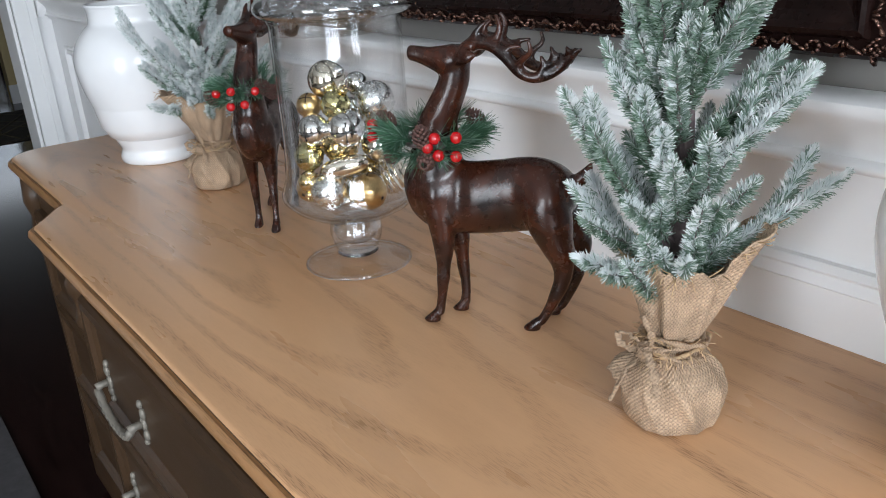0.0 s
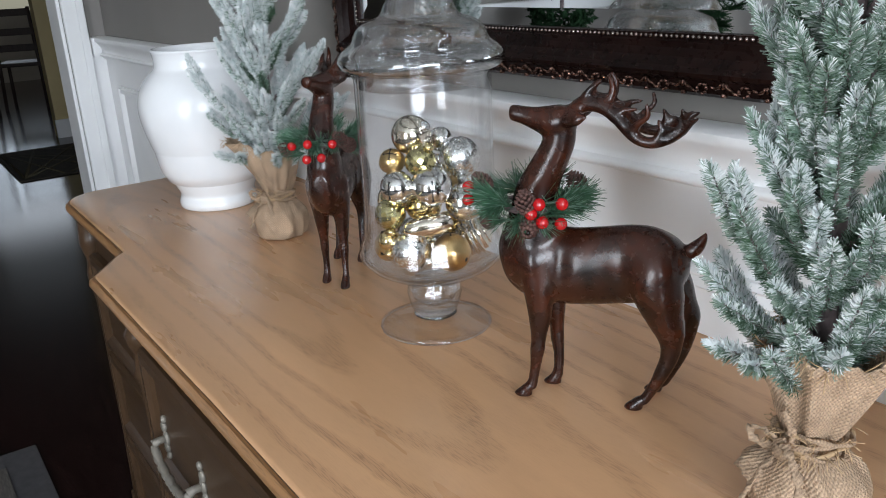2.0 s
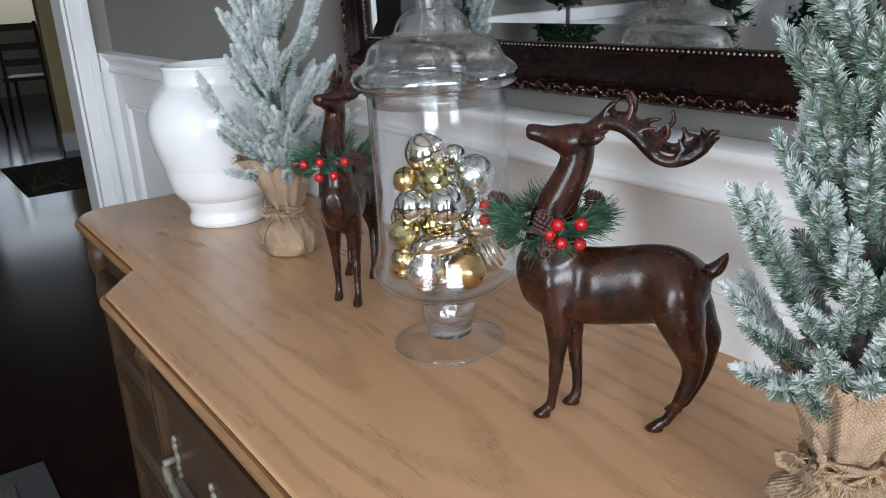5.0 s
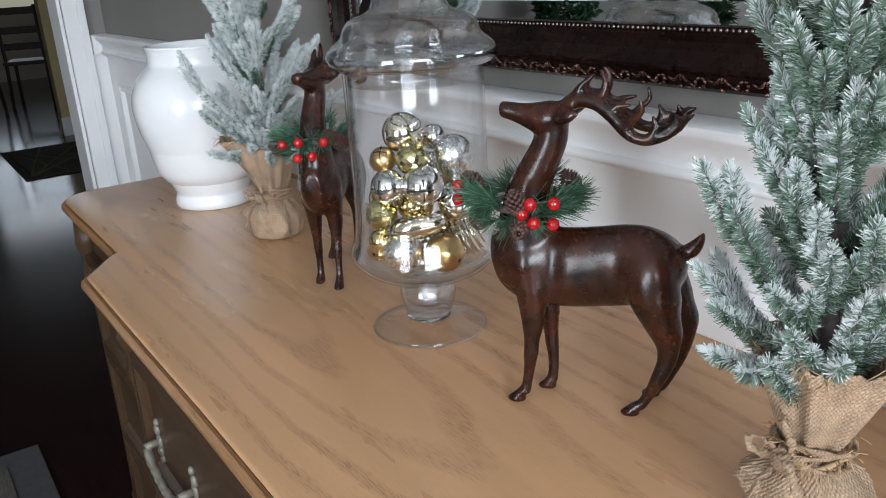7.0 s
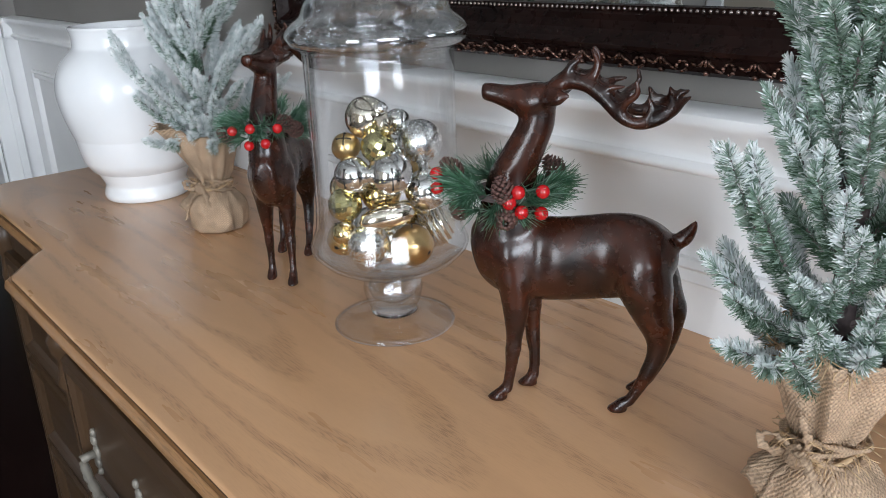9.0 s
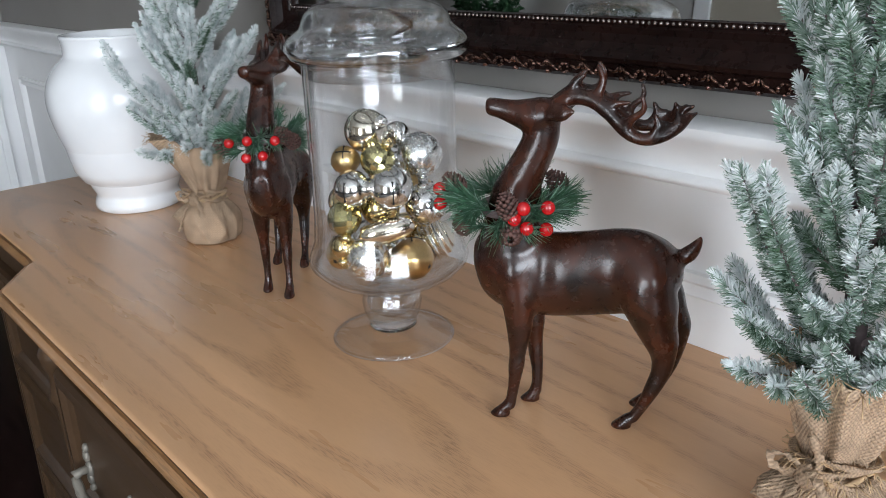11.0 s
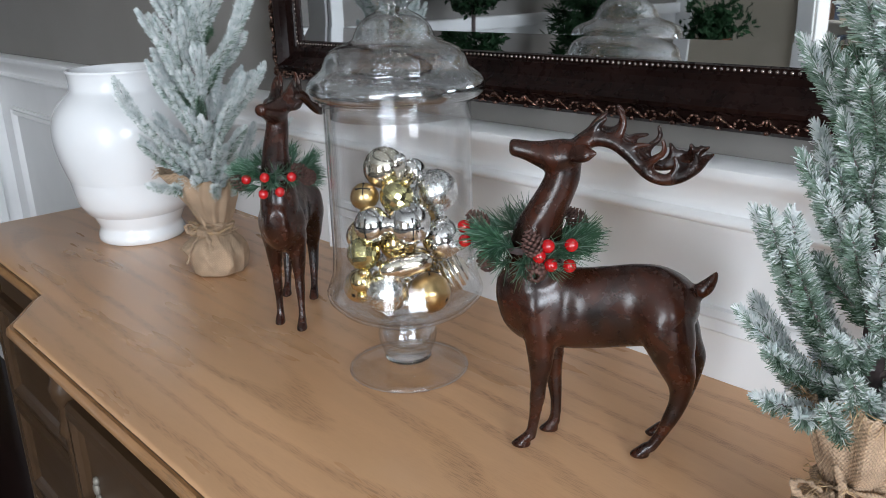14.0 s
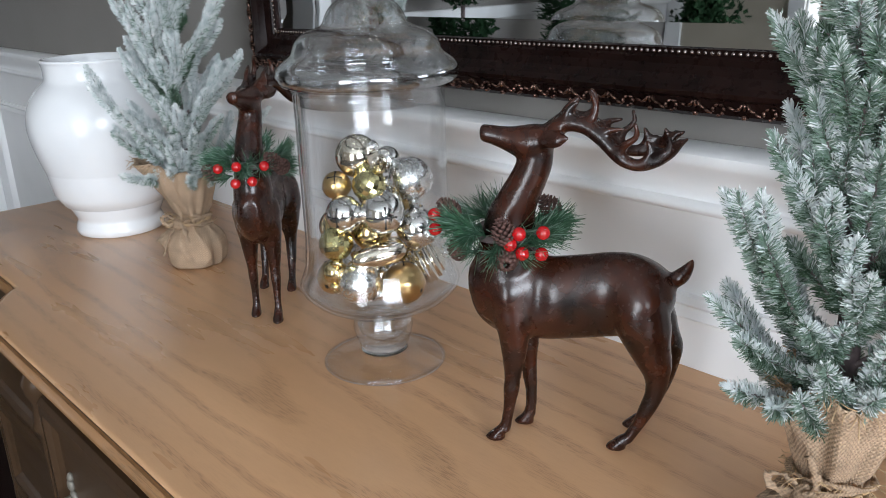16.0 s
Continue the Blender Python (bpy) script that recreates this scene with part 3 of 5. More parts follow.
def mirror():
    m = empty("wall_mirror", WALL, (MY0 + MY1) / 2, MZ0)
    tagged(m, "large wall mirror in a carved dark bronze frame", "mirror")
    inv = Matrix.Translation((-WALL, -(MY0 + MY1) / 2, -MZ0))

    def frame_ring(name, prof, mat, label=""):
        bm = bmesh.new()
        rings = []
        for cy, cz, sy, sz in ((MY0, MZ0, 1, 1), (MY1, MZ0, -1, 1), (MY1, MZ1, -1, -1), (MY0, MZ1, 1, -1)):
            rings.append([(WALL - h, cy + sy * i, cz + sz * i) for i, h in prof])
        loft(bm, rings, cap=False, closed=True)
        return part(name, bm, mat, m, label, smooth=False, at=inv)

    frame_ring("frame", [(0.0, 0.002), (0.0, 0.034), (0.004, 0.040), (0.016, 0.041), (0.019, 0.046), (0.023, 0.047), (0.028, 0.041), (0.036, 0.034), (0.044, 0.031), (0.050, 0.031), (0.052, 0.029), (0.058, 0.029), (0.060, 0.022), (0.060, 0.002)], FRAME_DARK, "espresso brown scooped mirror frame")
    sides = [("y", MZ0 + 0.009, MY0, MY1), ("y", MZ1 - 0.009, MY0, MY1), ("z", MY0 + 0.009, MZ0, MZ1), ("z", MY1 - 0.009, MZ0, MZ1)]
    for axis, c, a, b in sides:
        bm = bmesh.new()
        n = int((b - a) / 0.023)
        for k in range(n):
            u = a + (k + 0.5) * (b - a) / n

            def lump(du, dv, r1, r2, turn):
                p = (WALL - 0.041, u + du, c + dv) if axis == "y" else (WALL - 0.041, c + dv, u + du)
                t = pose(0, 0, 0, turn if axis == "y" else 90 - turn, 0, 0)
                bmesh.ops.create_icosphere(bm, subdivisions=1, radius=1, matrix=Matrix.Translation(p) @ t @ Matrix.Diagonal((0.0055, r1, r2, 1)))

            if k % 2:  # shell: fanned petals
                for j in range(5):
                    an = -60 + 30 * j
                    lump(0.0075 * math.sin(radians(an)), -0.001 + 0.005 * math.cos(radians(an)), 0.0018, 0.0055, an)
                lump(0, -0.005, 0.003, 0.003, 0)
            else:  # acanthus scroll
                for j in range(6):
                    an = j * 55
                    lump(0.0062 * math.cos(radians(an)) * (1 - j * 0.1), 0.0045 * math.sin(radians(an)), 0.0036 - 0.0003 * j, 0.0019, an + 90)
                lump(-0.011, 0.002, 0.005, 0.0016, 25)
                lump(0.011, -0.002, 0.005, 0.0016, 25)
        part("carved_band", bm, FRAME_CARVE, m, "carved leaf and shell band with worn bronze gilding", at=inv)
    for axis, c, a, b in [("y", MZ0 + 0.055, MY0 + 0.055, MY1 - 0.055), ("y", MZ1 - 0.055, MY0 + 0.055, MY1 - 0.055), ("z", MY0 + 0.055, MZ0 + 0.055, MZ1 - 0.055), ("z", MY1 - 0.055, MZ0 + 0.055, MZ1 - 0.055)]:
        bm = bmesh.new()
        n = int((b - a) / 0.0066)
        for k in range(n):
            u = a + (k + 0.5) * (b - a) / n
            p = (WALL - 0.030, u, c) if axis == "y" else (WALL - 0.030, c, u)
            bmesh.ops.create_icosphere(bm, subdivisions=1, radius=0.0022, matrix=Matrix.Translation(p))
        tagged(part("bead_trim", bm, BEAD, m, "row of small bronze beads", at=inv), kind="stuff")
    # glass with a bevelled border
    bm = bmesh.new()
    rings = []
    for i, h in ((0.056, 0.012), (0.056, 0.0243), (0.080, 0.0230)):
        rings.append([(WALL - h, y, z) for y, z in ((MY0 + i, MZ0 + i), (MY1 - i, MZ0 + i), (MY1 - i, MZ1 - i), (MY0 + i, MZ1 - i))])
    loft(bm, rings)
    part("mirror_glass", bm, MIRROR, m, "bevelled mirror glass", smooth=False, at=inv)


mirror()


# ---- reindeer ----
def deer_mesh(turn=0.0):
    """A standing stag in local axes: x forward, y to its left, z up, the hooves on z = 0."""
    bm = bmesh.new()

    def muscle(u, z, cu, cz, su, sz):
        return math.exp(-((u - cu) / su) ** 2 - ((z - cz) / sz) ** 2)

    def ovals(rows, axis="x", n=36, trunk=False):
        rows = smooth_path(rows, 6)
        rings = []
        for u, y, z, a, w in rows:
            ring = []
            for j in range(n):
                k = 2 * math.pi * j / n
                if axis == "x":
                    zz = z + a * math.sin(k)
                    grow = 0.0062 * muscle(u, zz, 0.003, 0.140, 0.0125, 0.034) + 0.0085 * muscle(u, zz, -0.104, 0.134, 0.0185, 0.028) - 0.0035 * muscle(u, zz, -0.022, 0.14, 0.009, 0.022) - 0.0020 * muscle(u, zz, -0.074, 0.13, 0.010, 0.025) if trunk else 0.0
                    ring.append((u, y + (w + grow) * math.cos(k), zz))
                else:
                    ring.append((u + a * math.cos(k), y + w * math.sin(k), z))
            rings.append(ring)
        loft(bm, rings)

    # trunk of the body
    ovals([(0.037, 0, 0.146, 0.010, 0.009), (0.030, 0, 0.140, 0.026, 0.0160), (0.014, 0, 0.135, 0.035, 0.0210), (-0.006, 0, 0.132, 0.037, 0.0230), (-0.03, 0, 0.1305, 0.0365, 0.0255), (-0.055, 0, 0.1325, 0.0365, 0.0245), (-0.08, 0, 0.1355, 0.0365, 0.025), (-0.10, 0, 0.1365, 0.0345, 0.0265), (-0.117, 0, 0.1355, 0.0285, 0.027), (-0.128, 0, 0.137, 0.018, 0.017), (-0.133, 0, 0.138, 0.007, 0.007)], trunk=True)
    # neck
    ovals([(0.006, 0, 0.135, 0.030, 0.024), (0.005, 0, 0.165, 0.027, 0.022), (0.003, 0, 0.188, 0.0225, 0.0185), (0.001, 0, 0.205, 0.0198, 0.0165), (-0.007, 0, 0.222, 0.0178, 0.0148), (-0.0165, 0, 0.242, 0.0155, 0.0132), (-0.020, 0, 0.258, 0.013, 0.012), (-0.020, 0, 0.266, 0.009, 0.009)], "z")
    # head
    ovals([(-0.035, 0, 0.265, 0.004, 0.004), (-0.031, 0, 0.2645, 0.0095, 0.010), (-0.020, 0, 0.2632, 0.0142, 0.0145), (-0.008, 0, 0.2626, 0.0136, 0.0132), (0.002, 0, 0.2645, 0.0108, 0.0104), (0.012, 0, 0.2674, 0.0086, 0.0084), (0.019, 0, 0.2692, 0.0078, 0.0078), (0.0238, 0, 0.2699, 0.0072, 0.0072), (0.0258, 0, 0.2702, 0.0054, 0.0054)])

    def leg(rows, y0, y1, hoof):
        full = []
        for k, (u, z, a) in enumerate(rows):
            y = y0 + (y1 - y0) * min(1, k / (len(rows) - 1))
            a = a * (1.0 if z > 0.09 else 1.22)
            full.append((u, y, z, a, a * 0.86))
        ovals(full, "z", 14)
        # cloven hoof
        hu = hoof
        rings = []
        for z, f, b, w in ((0.0, 0.0105, -0.0085, 0.0068), (0.003, 0.0105, -0.0085, 0.007), (0.008, 0.004, -0.0072, 0.006), (0.013, -0.001, -0.0075, 0.0045)):
            c, h = hu + (f + b) / 2, (f - b) / 2
            rings.append([(c + h * math.cos(q), y1 + w * math.sin(q) * (1 if math.cos(q) < 0.9 else 0.8), z) for q in (2 * math.pi * j / 14 for j in range(14))])
        loft(bm, rings)

    leg([(-0.001, 0.140, 0.006), (0.000, 0.132, 0.0130), (0.000, 0.120, 0.0160), (-0.002, 0.104, 0.0138), (-0.0025, 0.082, 0.0088), (-0.001, 0.062, 0.0062), (0.000, 0.050, 0.0060), (0.002, 0.033, 0.0046), (0.005, 0.016, 0.0045), (0.008, 0.008, 0.0060)], 0.0140, 0.0145, 0.0135)
    leg([(-0.002, 0.140, 0.006), (-0.002, 0.132, 0.0130), (-0.004, 0.120, 0.0158), (-0.008, 0.104, 0.0132), (-0.011, 0.082, 0.0085), (-0.0125, 0.062, 0.0060), (-0.013, 0.050, 0.0058), (-0.0145, 0.033, 0.0046), (-0.014, 0.016, 0.0045), (-0.012, 0.008, 0.0058)], -0.0140, -0.0155, -0.009)
    leg([(-0.103, 0.152, 0.007), (-0.103, 0.145, 0.016), (-0.104, 0.134, 0.0225), (-0.107, 0.116, 0.0235), (-0.111, 0.100, 0.0195), (-0.117, 0.084, 0.0128), (-0.1205, 0.070, 0.0088), (-0.120, 0.057, 0.0072), (-0.115, 0.042, 0.0065), (-0.108, 0.026, 0.0052), (-0.100, 0.012, 0.0050), (-0.096, 0.007, 0.006)], 0.0165, 0.0165, -0.0905)
    leg([(-0.104, 0.152, 0.007), (-0.104, 0.145, 0.016), (-0.106, 0.134, 0.0225), (-0.113, 0.116, 0.0228), (-0.121, 0.100, 0.0185), (-0.129, 0.084, 0.0125), (-0.132, 0.070, 0.0086), (-0.131, 0.057, 0.0070), (-0.127, 0.042, 0.0064), (-0.121, 0.026, 0.0052), (-0.114, 0.012, 0.0050), (-0.110, 0.007, 0.006)], -0.0165, -0.022, -0.105)
    # tail
    tube(bm, [tuple(p) for p in smooth_path([(-0.120, 0, 0.148), (-0.131, 0, 0.150), (-0.139, 0, 0.157), (-0.1455, 0, 0.169)], 4)], [0.006, 0.0062, 0.0064, 0.0066, 0.0068, 0.007, 0.0072, 0.0070, 0.0064, 0.0054, 0.0042, 0.003, 0.0015], 10)
    for s in (-1, 1):
        # ears
        tube(bm, [(-0.024, s * 0.011, 0.2655), (-0.031, s * 0.0165, 0.2675), (-0.038, s * 0.0205, 0.2690), (-0.046, s * 0.0235, 0.2705)], [0.005, 0.0076, 0.0072, 0.002], 10, flat=0.6, side=Vector((0, s, 0.4)))

        def horn(pts, r0, r1):
            pts = [(u if u > -0.06 else -0.06 + 0.91 * (u + 0.06), y, z if u > -0.06 or z > 0.272 else 0.272 - 0.72 * (0.272 - z)) for u, y, z in pts]
            pts = [tuple(p) for p in smooth_path([(u, s * y, z) for u, y, z in pts], 4)]
            tube(bm, pts, [1.55 * (r0 + (r1 - r0) * i / (len(pts) - 1)) for i in range(len(pts))], 8)

        horn([(-0.029, 0.006, 0.270), (-0.041, 0.009, 0.279), (-0.057, 0.013, 0.278), (-0.072, 0.018, 0.267), (-0.083, 0.022, 0.253), (-0.092, 0.0245, 0.245), (-0.104, 0.026, 0.242), (-0.117, 0.024, 0.246), (-0.128, 0.020, 0.254), (-0.136, 0.016, 0.267)], 0.0050, 0.0024)
        horn([(-0.039, 0.008, 0.278), (-0.044, 0.011, 0.289), (-0.053, 0.012, 0.297)], 0.0036, 0.0015)
        horn([(-0.050, 0.011, 0.278), (-0.062, 0.012, 0.283), (-0.0655, 0.011, 0.294), (-0.060, 0.009, 0.304)], 0.0036, 0.0016)
        horn([(-0.066, 0.016, 0.271), (-0.077, 0.020, 0.276), (-0.090, 0.022, 0.277)], 0.0030, 0.0013)
        horn([(-0.085, 0.023, 0.252), (-0.090, 0.027, 0.264), (-0.099, 0.030, 0.273), (-0.097, 0.031, 0.284)], 0.0030, 0.0014)
        horn([(-0.106, 0.026, 0.244), (-0.1105, 0.026, 0.258), (-0.107, 0.026, 0.270)], 0.0030, 0.0014)
        horn([(-0.110, 0.026, 0.256), (-0.121, 0.024, 0.260)], 0.0024, 0.0013)
        horn([(-0.124, 0.022, 0.251), (-0.1265, 0.020, 0.263), (-0.124, 0.018, 0.271)], 0.0026, 0.0014)
        horn([(-0.130, 0.018, 0.258), (-0.131, 0.012, 0.249)], 0.0024, 0.0014)
        horn([(-0.133, 0.017, 0.262), (-0.142, 0.014, 0.268)], 0.0024, 0.0012)
    for v in bm.verts:  # the head turned on the neck
        k = max(0.0, min(1.0, (v.co.z - 0.185) / 0.06))
        k = k * k * (3 - 2 * k) if v.co.x > -0.15 else 1
        if k > 0 and turn:
            v.co = pose(-0.012, 0, 0, 0, 0, turn * k) @ (v.co - Vector((-0.012, 0, 0)))
    return bm


def reindeer(x, y, yaw, turn, label):
    ob = part("reindeer_figurine", deer_mesh(turn), BRONZE)
    r = ob.modifiers.new("fuse", "REMESH")
    r.mode, r.voxel_size, r.use_smooth_shade = "VOXEL", 0.0014, True
    k = ob.modifiers.new("smooth", "CORRECTIVE_SMOOTH")
    k.factor, k.iterations, k.use_only_smooth = 0.5, 14, True
    ob.matrix_basis = pose(x, y, TOP, 0, 0, yaw)
    return tagged(ob, label, "figurine", "reindeer pair")


reindeer(0.021, -0.003, 125.9, 0, "dark brown resin reindeer figurine standing with its antlers swept back")
reindeer(0.006, 0.386, -131.0, -14, "dark brown resin reindeer figurine beside the glass jar")


# ---- apothecary jar ----
JX, JY = 0.035, 0.196


def jar():
    j = empty("apothecary_jar", JX, JY, TOP)
    tagged(j, "tall clear glass apothecary jar with a domed lid", "jar")
    bm = bmesh.new()
    disc = [(0.023, 0.0015), (0.045, 0.001), (0.0630, 0.0012), (0.0636, 0.0016), (0.0630, 0.0030), (0.045, 0.0060), (0.027, 0.0115), (0.023, 0.0135)]
    lathe(bm, disc, 72)
    foot = part("foot", bm, DISC_GLASS, j, "thin clear glass disc foot")
    bm = bmesh.new()
    lathe(bm, [(0.0634 + 0.0016 * math.cos(q), 0.0018 + 0.0016 * math.sin(q)) for q in np.linspace(0, 2 * math.pi, 9)], 72)
    bmesh.ops.remove_doubles(bm, verts=bm.verts, dist=1e-6)
    part("foot_rim", bm, SOLID_GLASS, foot, "rounded rim of the foot")
    bm = bmesh.new()
    outer = [(0, 0.0165), (0.0242, 0.0165), (0.0252, 0.019), (0.030, 0.031), (0.0318, 0.041), (0.030, 0.050), (0.0265, 0.0555), (0.022, 0.058), (0, 0.058)]
    lathe(bm, outer, 48)
    bmesh.ops.recalc_face_normals(bm, faces=bm.faces)
    skin = set(bm.faces)
    lathe(bm, [(0, 0.0265), (0.016, 0.0272), (0.0245, 0.034), (0.0268, 0.041), (0.0250, 0.047), (0.017, 0.0525), (0, 0.0535)], 48)
    core = [f for f in bm.faces if f not in skin]
    bmesh.ops.recalc_face_normals(bm, faces=core)
    bmesh.ops.reverse_faces(bm, faces=core)
    part("stem", bm, LID_GLASS, j, "hollow blown glass bulb of the stem", orient=False)
    bm = bmesh.new()
    lathe(bm, [(0, 0.0118), (0.0225, 0.0118), (0.0252, 0.0138), (0.0235, 0.0162), (0, 0.0162)], 48)
    part("stem_ring", bm, SOLID_GLASS, j, "solid glass ring under the bulb")
    bm = bmesh.new()
    bowl = [(0, 0.0600), (0.030, 0.0602), (0.050, 0.064), (0.070, 0.075), (0.0815, 0.087), (0.0828, 0.093), (0.0800, 0.100), (0.0755, 0.113), (0.0735, 0.14), (0.0732, 0.20), (0.0735, 0.287), (0.0748, 0.2892), (0.0748, 0.2910), (0.0722, 0.2905), (0.0708, 0.287), (0.0706, 0.20), (0.0709, 0.14), (0.0719, 0.112), (0.0775, 0.100), (0.0800, 0.0925), (0.0785, 0.088), (0.068, 0.0775), (0.049, 0.067), (0.020, 0.064), (0, 0.064)]
    lathe(bm, bowl[:13], 72)
    lathe(bm, bowl[12:], 72, mi=1)
    bmesh.ops.remove_doubles(bm, verts=bm.verts, dist=1e-6)
    part("bowl", bm, [GLASS, GLASS], j, "clear glass cylinder with a flared base")
    lid = [(0.0672, 0.277), (0.0690, 0.277), (0.0692, 0.2925), (0.0770, 0.2928), (0.0835, 0.2955), (0.0872, 0.2995), (0.0885, 0.3045), (0.0872, 0.3095), (0.0830, 0.3145), (0.0775, 0.3185), (0.0730, 0.3220), (0.0712, 0.3250), (0.0700, 0.3290), (0.0675, 0.3345), (0.0628, 0.3395), (0.0555, 0.3435), (0.0475, 0.3462), (0.0425, 0.3482), (0.0398, 0.3510), (0.0383, 0.3550), (0.0360, 0.3600), (0.0320, 0.3655), (0.0260, 0.3705), (0.0190, 0.3742), (0.0150, 0.3765), (0.0150, 0.3790), (0.0200, 0.3840), (0.0232, 0.3900), (0.0235, 0.3960), (0.0200, 0.4040), (0.0110, 0.4095), (0, 0.4110)]
    inner = [(0, 0.3715), (0.012, 0.3715), (0.0250, 0.3685), (0.0305, 0.3640), (0.0345, 0.3587), (0.0366, 0.3545), (0.0381, 0.3500), (0.0412, 0.3466), (0.0468, 0.3444), (0.0548, 0.3416), (0.0615, 0.3380), (0.0658, 0.3335), (0.0682, 0.3285), (0.0694, 0.3240), (0.0716, 0.3202), (0.0765, 0.3167), (0.0818, 0.3128), (0.0855, 0.3085), (0.0866, 0.3045), (0.0855, 0.3005), (0.0825, 0.2972), (0.0765, 0.2948), (0.0672, 0.2945)]
    bm = bmesh.new()
    lathe(bm, lid, 72)
    lathe(bm, inner + lid[:1], 72)
    bmesh.ops.remove_doubles(bm, verts=bm.verts, dist=1e-6)
    part("lid", bm, LID_GLASS, j, "stepped domed glass lid with a ball knob")
    return j


jar()


# ---- baubles ----
def bauble(x, y, z, r, mat, kind="ball", turn=(0, 0, 0), label=""):
    """x, y from the jar's axis, z from the dresser top; a bell's turn is the way its slots face."""
    b = empty("bauble", JX + x, JY + y, TOP + z)
    spin = Vector(turn).to_track_quat("Z", "Y").to_matrix().to_4x4() if kind == "bell" else pose(0, 0, 0, *turn)
    b.matrix_world = Matrix.Translation((JX + x, JY + y, TOP + z)) @ spin
    bm = bmesh.new()
    if kind == "disco":
        nu, nv = 18, 11
        rings = [[(r * math.sin(t) * math.cos(a), r * math.sin(t) * math.sin(a), r * math.cos(t)) for a in (2 * math.pi * i / nu for i in range(nu))] for t in (math.pi * (k + 0.35) / (nv - 0.3) for k in range(nv))]
        loft(bm, rings)
    elif kind == "oval":
        prof = [(0, -r * 1.9)] + [(r * math.sin(math.pi * t) ** 0.75 * 0.78, -r * 1.8 * math.cos(math.pi * t)) for t in np.linspace(0.04, 0.96, 21)] + [(0, r * 1.9)]
        lathe(bm, prof, 32)
    elif kind == "ribbed":
        prof = [(0, -r)] + [(r * math.sin(math.pi * t) * (1 + 0.05 * math.sin(60 * t)), -r * math.cos(math.pi * t)) for t in np.linspace(0.03, 0.97, 60)] + [(0, r)]
        lathe(bm, prof, 32)
    else:
        bmesh.ops.create_uvsphere(bm, u_segments=36, v_segments=20, radius=r)
        if kind == "bell":
            for v in bm.verts:
                if abs(v.co.z) < r * 0.09:
                    v.co.x *= 1.045
                    v.co.y *= 1.045
    part("shell", bm, mat, b, smooth=kind != "disco")
    if kind == "bell":
        for a in (0, 90):  # crossed slots with round ends
            bm = bmesh.new()
            pts = [Vector((math.sin(t) * math.cos(radians(a)), math.sin(t) * math.sin(radians(a)), math.cos(t))) * r * 1.004 for t in np.linspace(-0.52, 0.52, 13)]
            tube(bm, pts, [0.0015] + [0.0006] * 11 + [0.0015], 6)
            part("slot", bm, BLACK, b)
        for k in range(5):
            bm = bmesh.new()
            a = 2 * math.pi * k / 5
            c = Vector((math.cos(a) * 0.93, math.sin(a) * 0.93, -0.36)) * r * 1.004
            n = c.normalized()
            s1 = n.orthogonal().normalized()
            s2 = n.cross(s1)
            ring = [c + (s1 * math.cos(q) + s2 * math.sin(q)) * (0.0030 if i % 2 == 0 else 0.0013) for i, q in ((i, math.pi * i / 5) for i in range(10))]
            loft(bm, [[p - n * 0.0008 for p in ring], [p + n * 0.0003 for p in ring]])
            part("star_hole", bm, BLACK, b, smooth=False)
    else:
        bm = bmesh.new()
        lathe(bm, [(0, r * 0.97), (0.0052, r * 0.97), (0.0055, r + 0.0055), (0, r + 0.006)], 20)
        tube(bm, [(0.0022 * math.cos(q), 0, r + 0.0075 + 0.0022 * math.sin(q)) for q in np.linspace(0, 2 * math.pi, 13)], 0.0005, 5)
        part("cap", bm, GOLD if mat in (GOLD, GOLD_SATIN, OLIVE_GOLD) else SILVER_SATIN, b, "crimped metal cap")
    return tagged(b, label, "bauble", "baubles in the jar")


